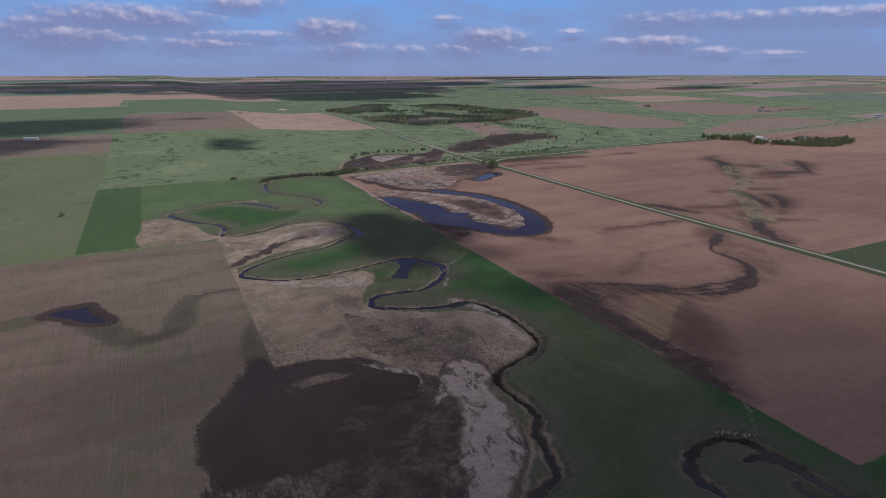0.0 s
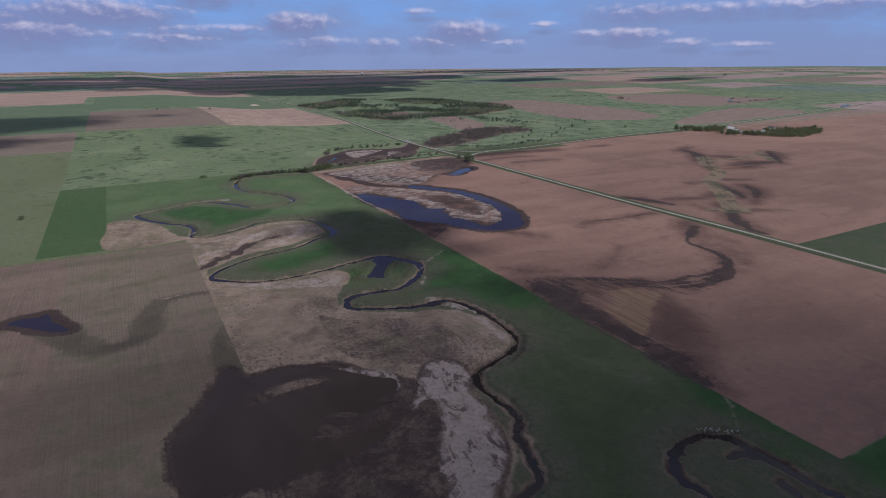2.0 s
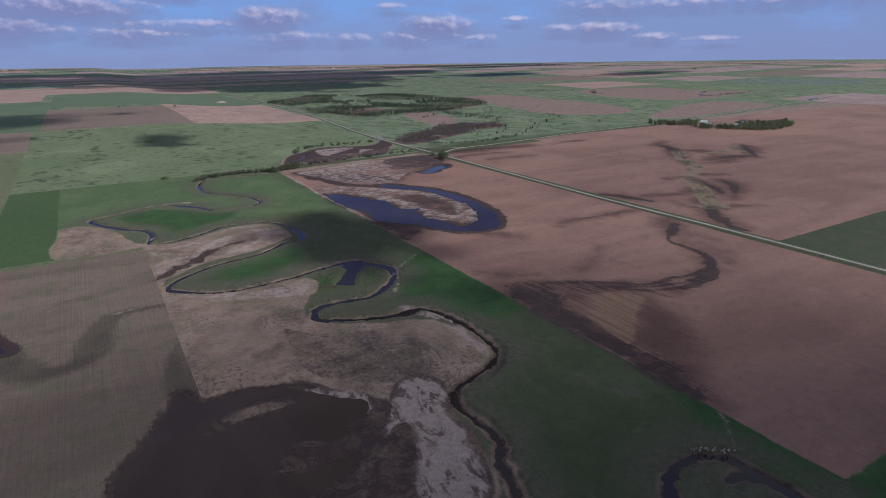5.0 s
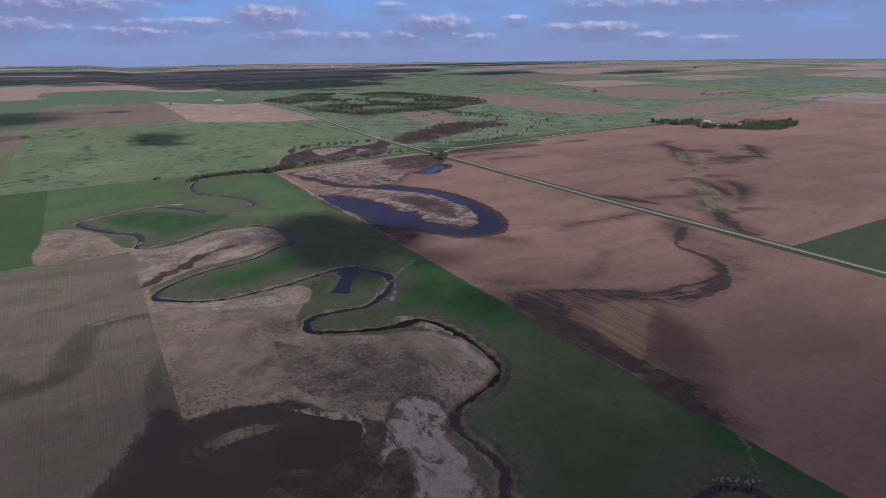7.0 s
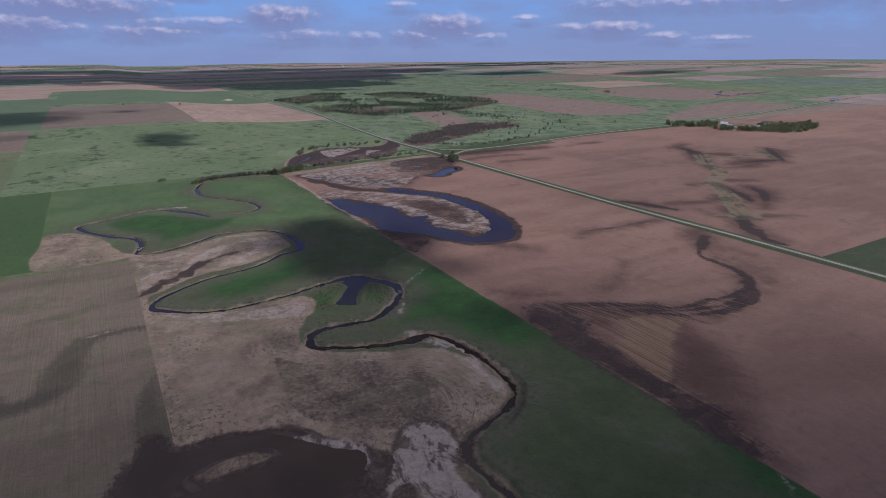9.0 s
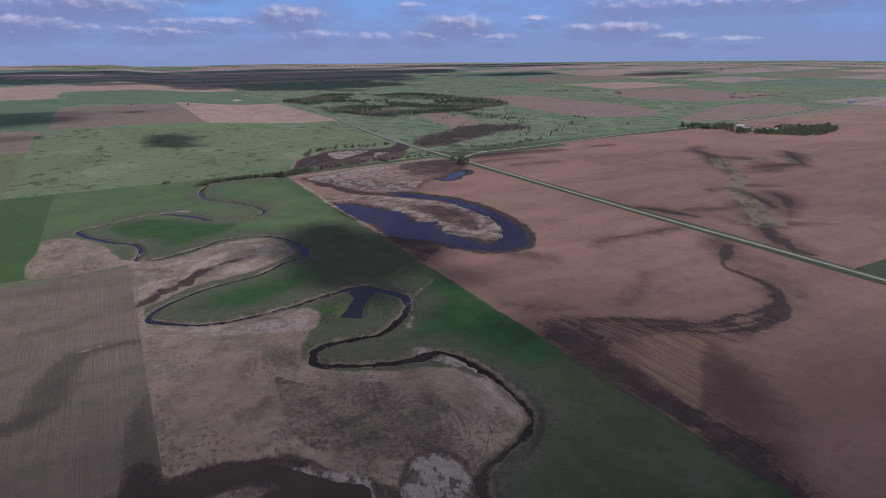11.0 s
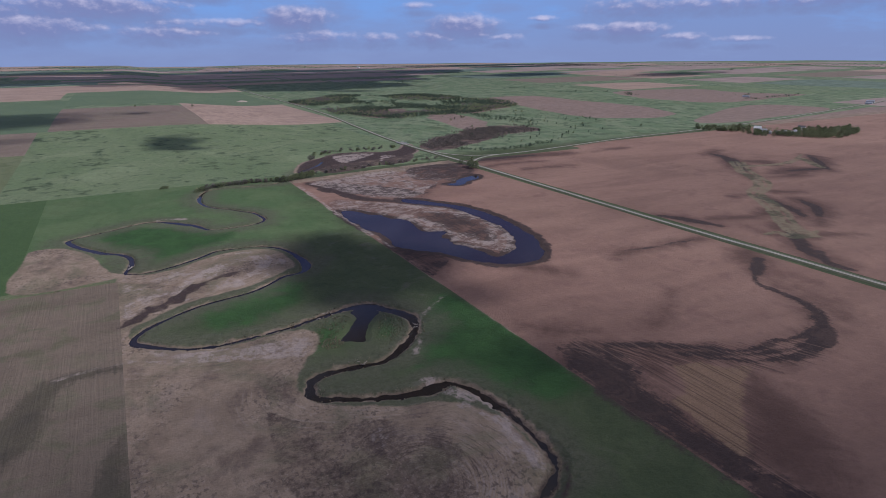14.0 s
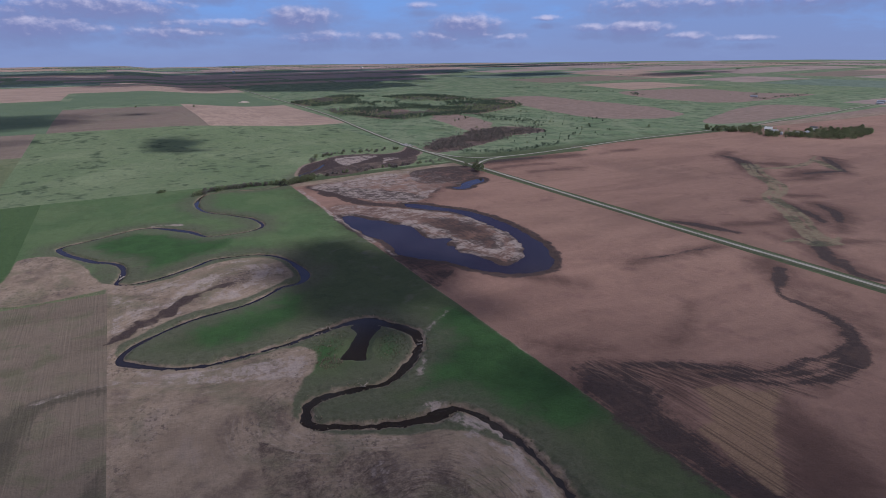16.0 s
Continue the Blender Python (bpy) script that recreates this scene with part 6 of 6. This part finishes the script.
cumulus(100, 885, 25, 62, 130, 1, mat=HEAVY)
cumulus(152, 356, 36, 70, 80, 3, mat=HEAVY)
cumulus(-160, 1180, 130, 110, 110, 4)
cumulus(-160, 960, 80, 60, 50, 5)
cumulus(60, 1230, 60, 40, 7, 6, size=0.8, mat=VEIL)
cumulus(640, 2080, 150, 190, 90, 7, mat=HEAVY)
cumulus(880, 2130, 190, 120, 80, 8, mat=HEAVY)
cumulus(520, 2480, 300, 220, 130, 17, mat=HEAVY)
cumulus(1000, 2560, 330, 220, 130, 16, mat=HEAVY)
cumulus(120, 2750, 330, 200, 220, 9, mat=HEAVY)
cumulus(-330, 2850, 330, 240, 220, 10, mat=HEAVY)
cumulus(620, 3020, 460, 230, 240, 19, mat=HEAVY)
cumulus(1350, 3050, 420, 230, 240, 20, mat=HEAVY)
cumulus(-100, 3350, 500, 200, 200, 21)
cumulus(900, 3550, 600, 170, 220, 22)
cumulus(1780, 2420, 240, 130, 90, 12)
cumulus(2500, 3300, 600, 160, 120, 11)
cumulus(2300, 2000, 300, 120, 70, 13)


def dimmer(gx, gy, rx, ry, layers, mat, height=6000.0):
    """Unseen lens-shaped layers added high up, whose soft-edged shade dims the ground."""
    k = height / SUN_DIR.z
    vs, fs = [], []
    for i, q in enumerate(layers):
        v = UNIT_V * (rx * q, ry * q, 40 * q) + 6 * np.sin(UNIT_V[:, [1, 2, 0]] * 4 + i)
        vs.append(v + (gx + SUN_DIR.x * k, gy + SUN_DIR.y * k, height))
        fs.append(UNIT_F + len(UNIT_V) * i)
    ob = new("cloud", mesh_of("cloud", np.concatenate(vs), [tuple(int(w) for w in f) for f in np.concatenate(fs)], mat))
    return tagged(ob, "unseen high layers added to dim the ground", "cloud", "clouds overhead", "stuff")


# no known cloud stands behind these: added to darken foreground and eastern fields
dimmer(95, 140, 270, 170, (1.0, 0.78, 0.56), cloud_material("dimming_layer", 0.15, 0.18))
dimmer(560, 330, 300, 230, (1.0, 0.7), cloud_material("dimming_layer", 0.05, 0.07))
dimmer(142, 64, 165, 84, (1.0, 0.74), cloud_material("dimming_layer", 0.58, 0.62), 5600.0)
cumulus(2500, 3700, 900, 150, 220, 23)
